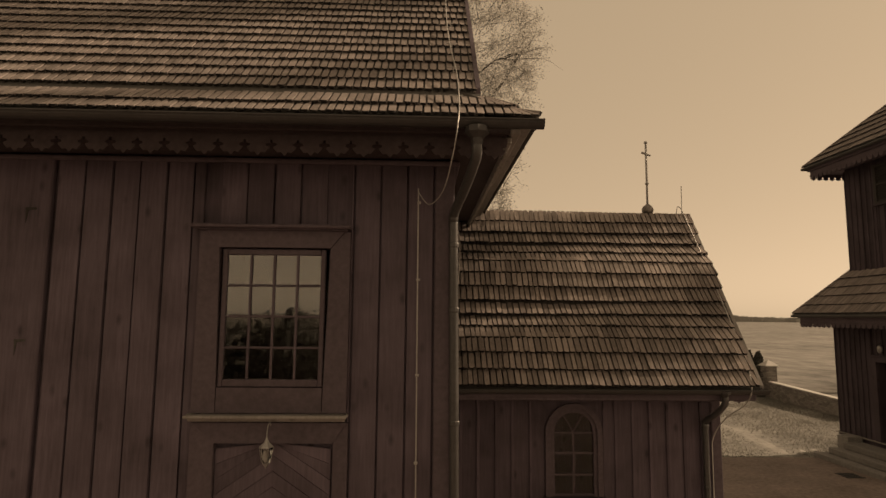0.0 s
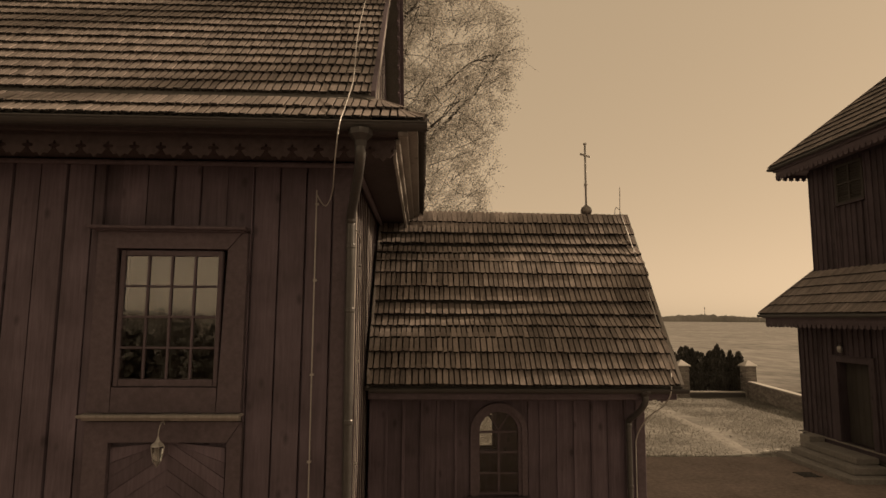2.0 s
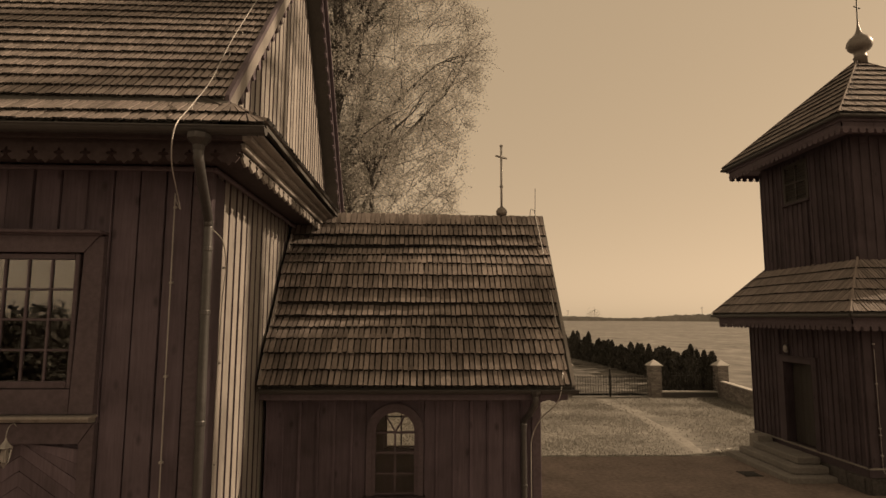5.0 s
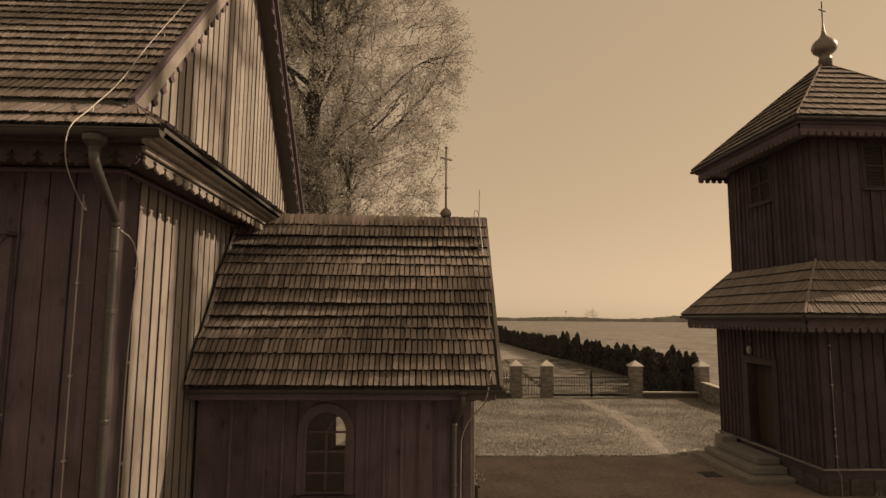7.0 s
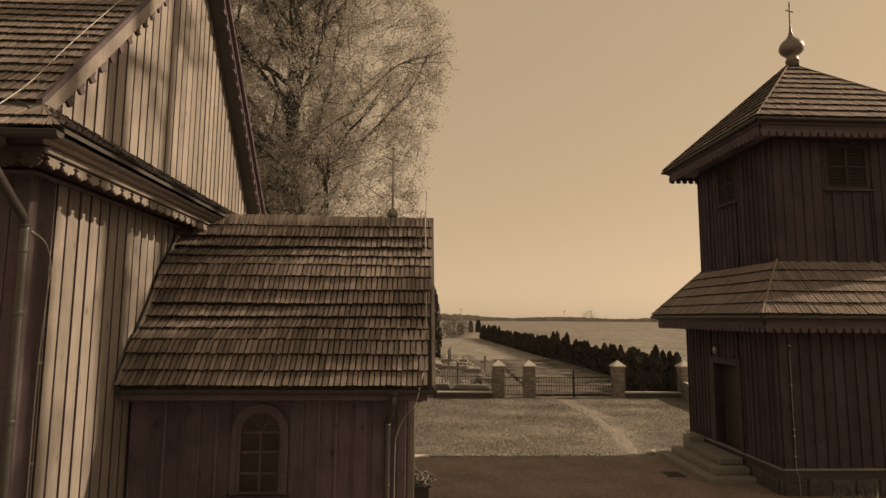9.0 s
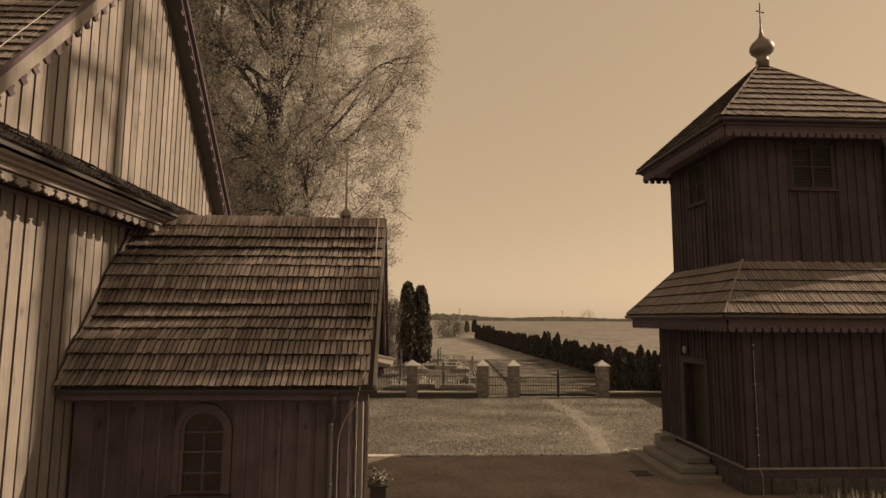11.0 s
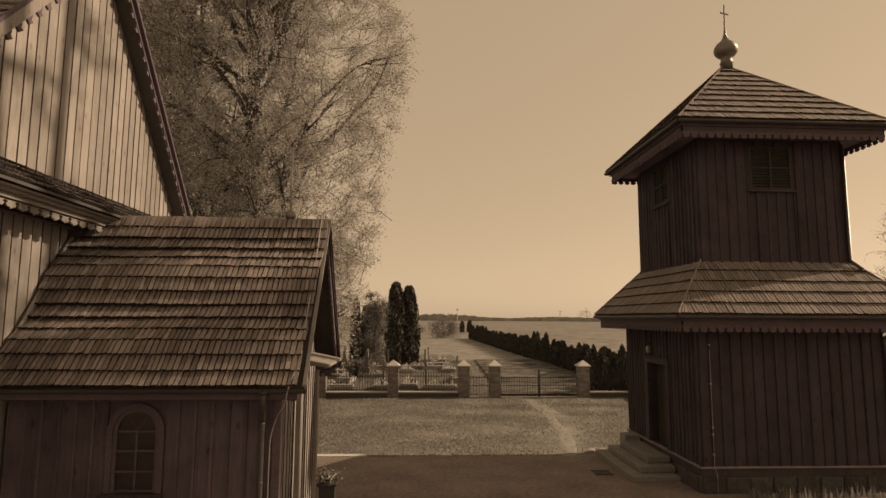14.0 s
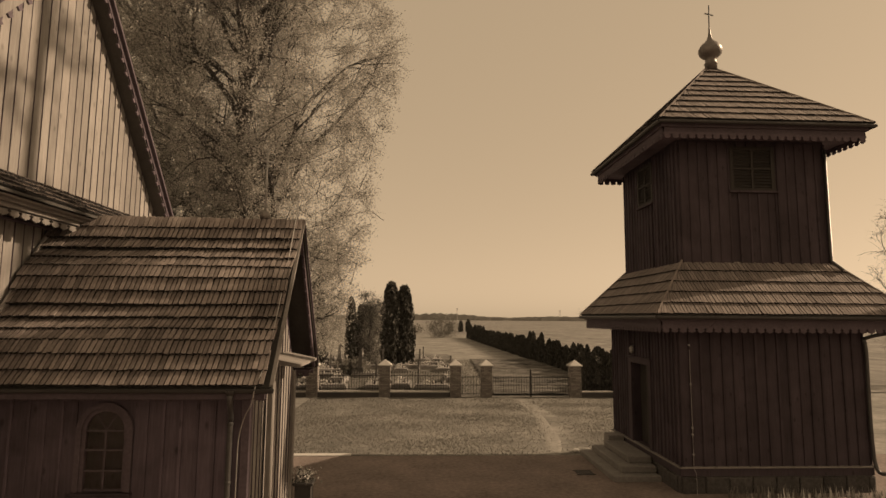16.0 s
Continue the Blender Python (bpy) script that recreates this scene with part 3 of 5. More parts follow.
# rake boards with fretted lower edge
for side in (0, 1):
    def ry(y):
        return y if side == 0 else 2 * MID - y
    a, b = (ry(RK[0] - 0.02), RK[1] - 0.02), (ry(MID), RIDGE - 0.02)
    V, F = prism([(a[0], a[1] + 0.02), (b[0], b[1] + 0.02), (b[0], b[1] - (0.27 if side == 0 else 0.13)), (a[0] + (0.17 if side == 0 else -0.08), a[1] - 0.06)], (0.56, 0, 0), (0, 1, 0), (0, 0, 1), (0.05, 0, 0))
    # south board pale, north board dark: light and shade put into the colour
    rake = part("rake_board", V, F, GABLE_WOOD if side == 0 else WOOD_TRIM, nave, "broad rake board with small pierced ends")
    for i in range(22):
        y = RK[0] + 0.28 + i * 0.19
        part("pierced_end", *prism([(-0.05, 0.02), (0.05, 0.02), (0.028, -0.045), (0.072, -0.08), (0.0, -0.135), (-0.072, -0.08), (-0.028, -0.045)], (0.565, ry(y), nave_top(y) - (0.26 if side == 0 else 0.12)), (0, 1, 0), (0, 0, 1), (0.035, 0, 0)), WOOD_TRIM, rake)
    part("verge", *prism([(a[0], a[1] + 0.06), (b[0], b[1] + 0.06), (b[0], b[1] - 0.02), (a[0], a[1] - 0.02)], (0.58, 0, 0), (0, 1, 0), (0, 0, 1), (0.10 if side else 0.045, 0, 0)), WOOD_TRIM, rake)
# far verge hangs well out from the gable
part("verge_soffit", *prism([(MID, RIDGE - 0.05), (2 * MID - RK[0] + 0.05, RK[1] - 0.1), (2 * MID - RK[0] + 0.02, RK[1] - 0.16), (MID, RIDGE - 0.11)], (GX, 0, 0), (0, 1, 0), (0, 0, 1), (0.255, 0, 0)), WOOD, nave)


def half_pipe(x0, x1, y, z, r):
    n = 8
    line = [(r * math.cos(math.pi + math.pi * k / n), r * math.sin(math.pi + math.pi * k / n)) for k in range(n + 1)]
    line += [((r - 0.008) * math.cos(math.tau - math.pi * k / n), (r - 0.008) * math.sin(math.tau - math.pi * k / n)) for k in range(n + 1)]
    return prism(line, (x0, y, z), (0, 1, 0), (0, 0, 1), (x1 - x0, 0, 0))


gutter = part("gutter", *joined(half_pipe(-7.3, 1.12, 4.83, 5.63, 0.065), tube([(-7.3, 4.765, 5.63), (1.12, 4.765, 5.63)], 0.009, 6), prism([(0.065 * math.cos(math.pi + math.pi * k / 8), 0.065 * math.sin(math.pi + math.pi * k / 8)) for k in range(9)], (1.112, 4.83, 5.63), (0, 1, 0), (0, 0, 1), (0.008, 0, 0))), METAL, nave, "brown sheet-metal gutter")
for i in range(10):
    x = -6.6 + i * 0.85
    part("bracket", *tube([(x, 4.9, 5.66), (x, 4.83, 5.56), (x, 4.76, 5.64)], 0.008, 5), METAL, gutter)
pipe = part("downpipe", *tube(curve_points([(0.545, 4.83, 5.56), (0.545, 4.83, 5.42), (0.54, 4.88, 5.31), (0.47, 5.22, 5.12), (0.40, 5.53, 4.97), (0.39, 5.59, 4.88), (0.39, 5.595, 4.7), (0.41, 5.595, 2.5), (0.43, 5.595, 0.2)], 6), 0.045, 14), PIPE, nave, "brown metal downpipe with an offset bend", True)
part("hopper", *lathe([(0.05, 0.0), (0.055, 0.05), (0.105, 0.10), (0.105, 0.15)], (0.545, 4.83, 5.42), 8), METAL, pipe)
for z in (4.62, 4.0, 2.95, 1.6):
    part("collar", *lathe([(0.047, 0), (0.052, 0.012), (0.052, 0.04), (0.047, 0.05)], (0.391 + (4.6 - z) * 0.009, 5.595, z), 14), PIPE, pipe)
# window with four by four panes
def casing_piece(outline, y=NY - 0.10):
    return prism(outline, (0, y, 0), (1, 0, 0), (0, 0, 1), (0, NY - y, 0))


window = part("window", *casing_piece([(-1.97, 4.762), (-0.65, 4.762), (-0.785, 4.60), (-1.835, 4.60)], NY - 0.112), WOOD_TRIM, nave, "sixteen-pane window in a broad mitred casing")
for q in ([(-2.02, 3.06), (-1.805, 3.06), (-1.835, 4.597), (-1.972, 4.757), (-2.02, 4.757)], [(-0.825, 3.06), (-0.60, 3.06), (-0.60, 4.757), (-0.648, 4.757), (-0.783, 4.597)], [(-1.80, 3.06), (-0.83, 3.06), (-0.83, 3.29), (-1.80, 3.29)]):
    part("casing_board", *casing_piece(q), WOOD_TRIM, window)
part("window_frame", *joined(soft_box(-1.80, -1.755, NY - 0.085, NY - 0.02, 3.295, 4.585), soft_box(-0.875, -0.83, NY - 0.085, NY - 0.02, 3.295, 4.585), soft_box(-1.754, -0.876, NY - 0.085, NY - 0.02, 4.53, 4.585), soft_box(-1.754, -0.876, NY - 0.085, NY - 0.02, 3.295, 3.365)), WOOD_TRIM, window, "dark sash frame")
for i in range(1, 4):
    x = -1.754 + i * 0.2195
    part("glazing_bar", *soft_box(x - 0.011, x + 0.011, NY - 0.08, NY - 0.04, 3.365, 4.53, 0.004), WOOD_TRIM, window)
    z = 3.365 + i * 0.29125
    part("glazing_bar", *soft_box(-1.754, -0.876, NY - 0.079, NY - 0.041, z - 0.011, z + 0.011, 0.004), WOOD_TRIM, window)
for i in range(4):
    for j in range(4):
        x, z = -1.754 + i * 0.2195, 3.365 + j * 0.29125
        tilt = rn.uniform(-0.0012, 0.0012)
        pane = part("pane", *box(x, x + 0.2195, NY - 0.060 + tilt, NY - 0.057 + tilt, z, z + 0.29125), GLASS, window)
        pane.visible_shadow = False
part("cornice", *joined(soft_box(-2.08, -0.59, NY - 0.21, NY - 0.0, 4.778, 4.812, 0.01), soft_box(-2.04, -0.62, NY - 0.16, NY, 4.764, 4.777, 0.004)), WOOD_TRIM, window, "projecting head moulding")
# the sill's highlight comes from its paler wood colour
sill = part("sill", *joined(soft_box(-2.06, -0.585, NY - 0.19, NY, 3.02, 3.05), prism([(0, 0), (0.15, -0.005), (0.15, -0.05), (0.03, -0.03)], (-2.03, NY - 0.16, 3.02), (0, 1, 0), (0, 0, 1), (1.42, 0, 0))), GABLE_WOOD, window, "projecting sill catching light")
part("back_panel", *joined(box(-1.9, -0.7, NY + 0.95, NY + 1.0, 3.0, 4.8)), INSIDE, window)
door = part("door", *casing_piece([(-2.0, 2.975), (-0.59, 2.975), (-0.715, 2.79), (-1.80, 2.79)], NY - 0.10), WOOD_TRIM, nave, "dark plank door in a mitred casing")
for q in ([(-2.02, 0), (-1.803, 0), (-1.803, 2.79), (-2.004, 2.97), (-2.02, 2.97)], [(-0.712, 0), (-0.58, 0), (-0.58, 2.97), (-0.588, 2.97), (-0.712, 2.79)]):
    part("casing_board", *casing_piece(q, NY - 0.09), WOOD_TRIM, door)
for i in range(16):
    z = 2.79 - 0.14 * i
    for s in (-1, 1):
        V, F = prism([(0, 0), (s * 0.53, -0.36), (s * 0.53, -0.495), (0, -0.135)], (-1.265, NY - 0.045 + 0.004 * (i % 2), z + 0.3), (1, 0, 0), (0, 0, 1), (0, 0.02, 0))
        V = [(x, y, min(q, 2.788)) for x, y, q in V]
        if max(q for _, _, q in V) - min(q for _, _, q in V) > 0.05:
            part("chevron_board", V, F, WOOD, door)
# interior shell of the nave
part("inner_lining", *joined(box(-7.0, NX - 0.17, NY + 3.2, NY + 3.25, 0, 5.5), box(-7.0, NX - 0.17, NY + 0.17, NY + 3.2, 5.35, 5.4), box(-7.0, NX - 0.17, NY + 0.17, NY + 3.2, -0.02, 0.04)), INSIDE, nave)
# lightning conductor
cable = part("lightning_cable", *tube(curve_points([(0.34, 7.4, 8.45), (0.34, 6.2, 7.13), (0.40, 5.45, 6.33), (0.40, 4.98, 5.88), (0.38, 4.72, 5.60), (0.34, 4.78, 5.32), (0.27, 5.12, 5.08), (0.15, 5.48, 5.02), (0.045, 5.60, 5.16)], 8), 0.0055, 6), WIRE, nave, "pale lightning conductor cable looping off the eaves")
for y in (5.05, 5.6, 6.0, 6.4):
    z = RK[1] + RS * (y - RK[0]) if y > RK[0] else 5.86
    part("clip", *joined(tube([(0.38, y, z + 0.0), (0.38, y, z + 0.07)], 0.006, 5), tube([(0.31, y, z + 0.075), (0.44, y, z + 0.075)], 0.006, 5)), WIRE, cable)
# pale rod and clips added in place of a sunlit batten edge
part("rod", *tube([(0.045, NY - 0.075, 5.2), (0.05, NY - 0.075, 3.6), (0.065, NY - 0.075, 0.3)], 0.007, 6), WIRE, cable)
for z in (5.05, 4.3, 3.4, 2.6):
    part("clip", *soft_box(0.035, 0.07, NY - 0.09, NY - 0.05, z, z + 0.02, 0.003), WIRE, cable)
side_cable = part("lightning_cable", *tube(curve_points([(0.41, 5.65, 4.85), (0.46, 5.82, 4.75), (0.47, 5.93, 4.5), (0.45, 5.93, 4.2), (0.44, 5.90, 3.4), (0.44, 5.90, 2.2), (0.44, 5.90, 0.3)], 6), 0.006, 6), WIRE, nave, "thin earth wire beside the downpipe")
for z in (4.47, 3.5, 2.5):
    part("insulator", *lathe([(0.006, 0), (0.016, 0.008), (0.016, 0.022), (0.006, 0.03)], (0.452, 5.92, z), 8), ZINC, side_cable)

# wall lantern over the door
lantern = thing("wall_lantern", "glazed metal wall lantern hanging from a hook by the door", "lamp", (-1.28, NY - 0.24, 2.62))
part("hook", *tube(curve_points([(-0.0, 0.15, 0.40), (0, 0.1, 0.44), (0, 0.03, 0.41), (0, 0, 0.34), (0, 0, 0.30)], 5), 0.006, 6), ZINC, lantern)
part("roof_cap", *lathe([(0.078, 0.20), (0.07, 0.212), (0.028, 0.25), (0.016, 0.275), (0.008, 0.30)], (0, 0, 0), 6), ZINC, lantern, "pale metal cap")
part("base", *lathe([(0.004, -0.02), (0.012, 0.0), (0.03, 0.02), (0.045, 0.04)], (0, 0, 0), 6), ZINC, lantern)
for k in range(6):
    c, s = math.cos(k * math.tau / 6), math.sin(k * math.tau / 6)
    part("bar", *tube([(0.045 * c, 0.045 * s, 0.04), (0.075 * c, 0.075 * s, 0.20)], 0.004, 4), ZINC, lantern)
pane = part("glass", *lathe([(0.043, 0.04), (0.072, 0.20)], (0, 0, 0), 6), GLASS, lantern)
pane.visible_shadow = False
part("bulb", *lathe([(0.012, 0.05), (0.028, 0.09), (0.032, 0.12), (0.022, 0.16), (0.01, 0.19)], (0, 0, 0), 10), BULB, lantern, smooth=True)
lantern.scale = (0.84, 0.84, 0.84)


# ---- chancel ----
CY, CX0, CX1 = 8.12, NX + 0.07, 4.15
CN = 2 * MID - CY
EY, EZ, RZ = 7.67, 3.07, 5.67
RX1 = 4.57
chancel = thing("church_chancel", "low timber chancel with a steep shingled roof", "church")
WX, WR, WS, WB = 2.165, 0.315, 2.415, 1.58     # arched window: middle, radius, springing, foot


def arch(r, n=12):
    return [(WX + r * math.cos(math.pi * k / n), WS + r * math.sin(math.pi * k / n)) for k in range(n + 1)]


def pierced_wall(y, t):
    top = [(WX + WR, WS)] + arch(WR)[1:-1] + [(WX - WR, WS)]
    return joined(box(CX0, WX - WR, y, y + t, 0, 3.15), box(WX + WR, CX1, y, y + t, 0, 3.15), box(WX - WR, WX + WR, y, y + t, 0, WB),
                  prism([(WX - WR, 3.15), (WX + WR, 3.15)] + top, (0, y, 0), (1, 0, 0), (0, 0, 1), (0, t, 0)))


cwall = part("wall", *joined(pierced_wall(CY, 0.14), pierced_wall(CN - 0.14, 0.14), prism([(CY + 0.14, 0), (CN - 0.14, 0), (CN - 0.14, 3.3), (MID, 5.5), (CY + 0.14, 3.3)], (CX1 - 0.14, 0, 0), (0, 1, 0), (0, 0, 1), (0.14, 0, 0))), WOOD, chancel, "wall of upright dark-stained boards")
boards(cwall, (CX0, CY, 0), (1, 0, 0), (0, -1, 0), CX1 - CX0, lambda u: 0.0, lambda u: 3.0, 0.235, WOOD, [(WX - 0.40 - CX0, WX + 0.40 - CX0, WB - 0.12, WS + 0.42)], rng=rn, batten=0.04, depth=0.025)
# east end: paler boards carry the sunlight, dark battens the shaded joints
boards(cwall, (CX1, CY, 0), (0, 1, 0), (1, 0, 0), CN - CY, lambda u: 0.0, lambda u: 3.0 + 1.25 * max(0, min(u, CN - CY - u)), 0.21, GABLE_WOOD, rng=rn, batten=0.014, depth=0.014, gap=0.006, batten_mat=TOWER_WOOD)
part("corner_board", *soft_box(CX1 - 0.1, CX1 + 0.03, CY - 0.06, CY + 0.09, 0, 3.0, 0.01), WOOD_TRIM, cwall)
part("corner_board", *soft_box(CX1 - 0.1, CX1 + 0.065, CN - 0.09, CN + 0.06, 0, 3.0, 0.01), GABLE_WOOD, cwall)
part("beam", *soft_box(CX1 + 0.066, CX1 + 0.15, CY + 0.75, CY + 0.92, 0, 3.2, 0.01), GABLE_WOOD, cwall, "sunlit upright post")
for y, s in ((CY, -1), (CN, 1)):
    ring = []
    for r0, r1, d0, d1 in ((WR, WR + 0.075, 0.0, 0.055), (WR - 0.05, WR, -0.05, 0.03)):
        for k in range(12):
            a0, a1 = math.pi * k / 12, math.pi * (k + 1) / 12
            q = [(WX + r * math.cos(a), WS + r * math.sin(a)) for r, a in ((r0, a0), (r1, a0), (r1, a1), (r0, a1))]
            ring.append(prism(q, (0, y + s * d0, 0), (1, 0, 0), (0, 0, 1), (0, s * (d1 - d0), 0)))
        for sx in (-1, 1):
            x0, x1 = sorted((WX + sx * r0, WX + sx * r1))
            y0, y1 = sorted((y + s * d0, y + s * d1))
            ring.append(box(x0, x1, y0, y1, WB, WS))
    cw = part("window", *joined(*ring), WOOD_TRIM, chancel, "arched window with glazing bars")
    yb = y - s * 0.01
    bars = [box(WX - 0.014, WX + 0.014, yb - 0.015, yb + 0.015, WB, WS + 0.02)] + [box(WX - WR, WX + WR, yb - 0.014, yb + 0.014, z - 0.013, z + 0.013) for z in (WB + 0.02, 1.86, 2.14, 2.405)]
    for q in bars:
        part("glazing_bar", *q, WOOD_TRIM, cw)
    for sx in (-1, 1):
        part("glazing_bar", *tube([(WX, yb, WS), (WX + sx * 0.15, yb, WS + 0.25)], 0.012, 4), WOOD_TRIM, cw)
    for i in range(2):
        for z0, z1 in ((WB, 1.86), (1.86, 2.14), (2.14, 2.405)):
            x = WX - WR + i * WR
            t = rn.uniform(-0.002, 0.002)
            pane = part("pane", *box(x, x + WR, yb - 0.002 + t, yb + 0.001 + t, z0, z1), PLAIN_GLASS, cw)
            pane.visible_shadow = False
    pane = part("pane", *prism(arch(WR - 0.01), (0, yb, 0), (1, 0, 0), (0, 0, 1), (0, 0.003, 0)), PLAIN_GLASS, cw, "rounded top pane")
    pane.visible_shadow = False
    part("sill", *soft_box(WX - 0.42, WX + 0.42, min(y, y + s * 0.10), max(y, y + s * 0.10), WB - 0.05, WB - 0.002), TOWER_WOOD, cw)
SLOPE = (RZ - EZ) / (MID - EY)
croof = part("roof", *prism([(EY, EZ), (MID, RZ), (2 * MID - EY, EZ), (2 * MID - EY, EZ - 0.06), (MID, RZ - 0.14), (EY, EZ - 0.06)], (NX + 0.03, 0, 0), (0, 1, 0), (0, 0, 1), (RX1 - NX - 0.05, 0, 0)), DECK, chancel, "steep weathered shingle roof")
clen = math.hypot(RZ - EZ, MID - EY)


def roof_wave(s, a):
    """Old rafters have sagged: the slope swells and dips up the roof. Height and slope at s."""
    k = math.tau / 1.38
    g = 0.25 * min(1.0, s / 0.5) * (0.85 + 0.15 * math.sin(a * 1.3))
    p = k * (s - 1.6 + 0.03 * math.sin(a * 1.7))
    return 0.05 * min(1.0, max(0.0, (clen - s) / 0.6)) + g / k * math.sin(p) * min(1.0, max(0.0, (clen - s) / 0.4)), g * math.cos(p)


shingled(croof, (NX + 0.05, EY - 0.03, EZ - 0.03), (1, 0, 0), (0, 1, SLOPE), 14, clen / 14.0 + 0.001, lambda s: 0, lambda s: RX1 - NX - 0.05 - 0.10 * (1 - s / clen), near=lambda a, s: s < 1.7, seed=21, thick=0.032, w=0.078, even=0.8, wave=roof_wave, top=clen + 0.02, mats=(OLD_SHINGLE, OLD_SHINGLE_JOINED))
rr = random.Random(4)
x = NX + 0.6
while x < RX1 - 0.05:
    w = rr.uniform(0.08, 0.12)
    part("ridge_shingle", *prism([(-0.19, -0.24), (0, 0.035 + rr.uniform(0, 0.02)), (0.01, 0.0), (-0.17, -0.25)], (x, MID, RZ), (0, 1, 0), (0, 0, 1), (w - 0.006, 0, 0)), OLD_SHINGLE, croof)
    x += w
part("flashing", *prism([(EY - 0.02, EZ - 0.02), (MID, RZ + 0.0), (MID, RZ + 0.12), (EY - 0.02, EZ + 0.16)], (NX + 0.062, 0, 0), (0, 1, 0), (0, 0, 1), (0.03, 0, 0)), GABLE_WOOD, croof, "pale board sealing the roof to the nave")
for s in (-1, 1):
    e = MID + s * (MID - EY)
    rake = part("rake_board", *prism([(e, EZ - 0.02), (MID, RZ - 0.02), (MID, RZ - 0.26), (e - s * 0.17, EZ - 0.04)], (RX1 - 0.09, 0, 0), (0, 1, 0), (0, 0, 1), (0.04, 0, 0)), WOOD_TRIM, chancel, "dark rake board")
    # near verge pale, far verge dark: the light is in the colour
    part("verge", *prism([(e, EZ + 0.03), (MID, RZ + 0.03), (MID, RZ - 0.04), (e, EZ - 0.04)], (RX1 - 0.045, 0, 0), (0, 1, 0), (0, 0, 1), (0.05, 0, 0)), GABLE_WOOD if s < 0 else WOOD_TRIM, rake)
    for i in range(11):
        y = e - s * (0.3 + i * 0.155)
        part("pierced_end", *prism([(-0.03, 0), (0.03, 0), (0.045, -0.05), (0, -0.085), (-0.045, -0.05)], (RX1 - 0.085, y, EZ + SLOPE * abs(y - e) - 0.2), (0, 1, 0), (0, 0, 1), (0.03, 0, 0)), WOOD_TRIM, rake)
    part("eaves_board", *joined(soft_box(NX + 0.08, RX1 - 0.10, min(e, e - s * 0.03), max(e, e - s * 0.03), EZ - 0.17, EZ - 0.065), box(NX + 0.08, RX1 - 0.1, min(e - s * 0.031, MID + s * (MID - CY)), max(e - s * 0.031, MID + s * (MID - CY)), EZ - 0.10, EZ - 0.08)), WOOD_TRIM, chancel)
    part("valance", *fringe((NX + 0.08, e - s * 0.2, EZ - 0.1), (1, 0, 0), RX1 - NX - 0.2, 0.2, 0.13, (0, 0.6, 0)), WOOD_TRIM, chancel, "fretted valance under the eaves")
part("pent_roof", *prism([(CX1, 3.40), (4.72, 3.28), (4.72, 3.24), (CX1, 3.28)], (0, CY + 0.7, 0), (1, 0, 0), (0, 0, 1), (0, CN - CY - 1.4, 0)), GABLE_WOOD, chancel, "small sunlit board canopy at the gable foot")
cg = part("gutter", *joined(half_pipe(NX + 0.1, RX1 + 0.02, EY - 0.06, EZ - 0.03, 0.055), tube([(NX + 0.1, EY - 0.115, EZ - 0.03), (RX1 + 0.02, EY - 0.115, EZ - 0.03)], 0.008, 6)), METAL, chancel, "brown sheet-metal gutter")
cp = part("downpipe", *tube(curve_points([(4.02, EY - 0.06, EZ - 0.07), (4.02, EY - 0.06, EZ - 0.2), (3.98, EY + 0.12, EZ - 0.36), (3.93, CY - 0.13, EZ - 0.5), (3.925, CY - 0.13, EZ - 0.7), (3.925, CY - 0.13, 0.2)], 5), 0.04, 12), PIPE, chancel, "brown metal downpipe with an offset bend", True)
part("hopper", *lathe([(0.04, 0.0), (0.045, 0.05), (0.08, 0.1), (0.08, 0.13)], (4.02, EY - 0.06, EZ - 0.17), 8), METAL, cp)
for z in (2.5, 1.7):
    part("collar", *lathe([(0.043, 0), (0.047, 0.01), (0.047, 0.035), (0.043, 0.045)], (3.925, CY - 0.13, z), 12), PIPE, cp)


def on_roof(x, s, lift):
    """A point over the chancel's south slope, s metres up from the eave."""
    k = s / clen
    return (x, EY + (MID - EY) * k - lift * 0.8, EZ + (RZ - EZ) * k + lift * 0.6)


wire = part("lightning_cable", *tube(curve_points([(4.43, MID, RZ + 0.14)] + [on_roof(4.43 + 0.02 * math.sin(q), q, 0.09) for q in (3.1, 2.4, 1.7, 1.0, 0.4)] + [(4.36, EY - 0.10, EZ + 0.0), (4.30, EY - 0.02, EZ - 0.22), (4.16, CY - 0.25, EZ - 0.42), (4.05, CY - 0.10, EZ - 0.7), (4.03, CY - 0.09, 2.0), (4.03, CY - 0.09, 0.3)], 5), 0.008, 6), WIRE, chancel, "pale lightning conductor down the verge")
for q in (0.45, 1.15, 1.85, 2.6):
    a, b, c = on_roof(4.43, q, 0.09), on_roof(4.25, q, 0.03), on_roof(4.25, q - 0.05, 0.0)
    part("clip", *tube([a, b, c], 0.006, 5), WIRE, wire)
part("rod", *tube([(4.44, MID, RZ), (4.45, MID, RZ + 0.52)], 0.006, 6), WIRE, wire)
part("rod", *tube(curve_points([(4.35, MID, RZ + 0.02), (4.37, MID, RZ + 0.16), (4.42, MID, RZ + 0.14)], 5), 0.006, 6), WIRE, wire)
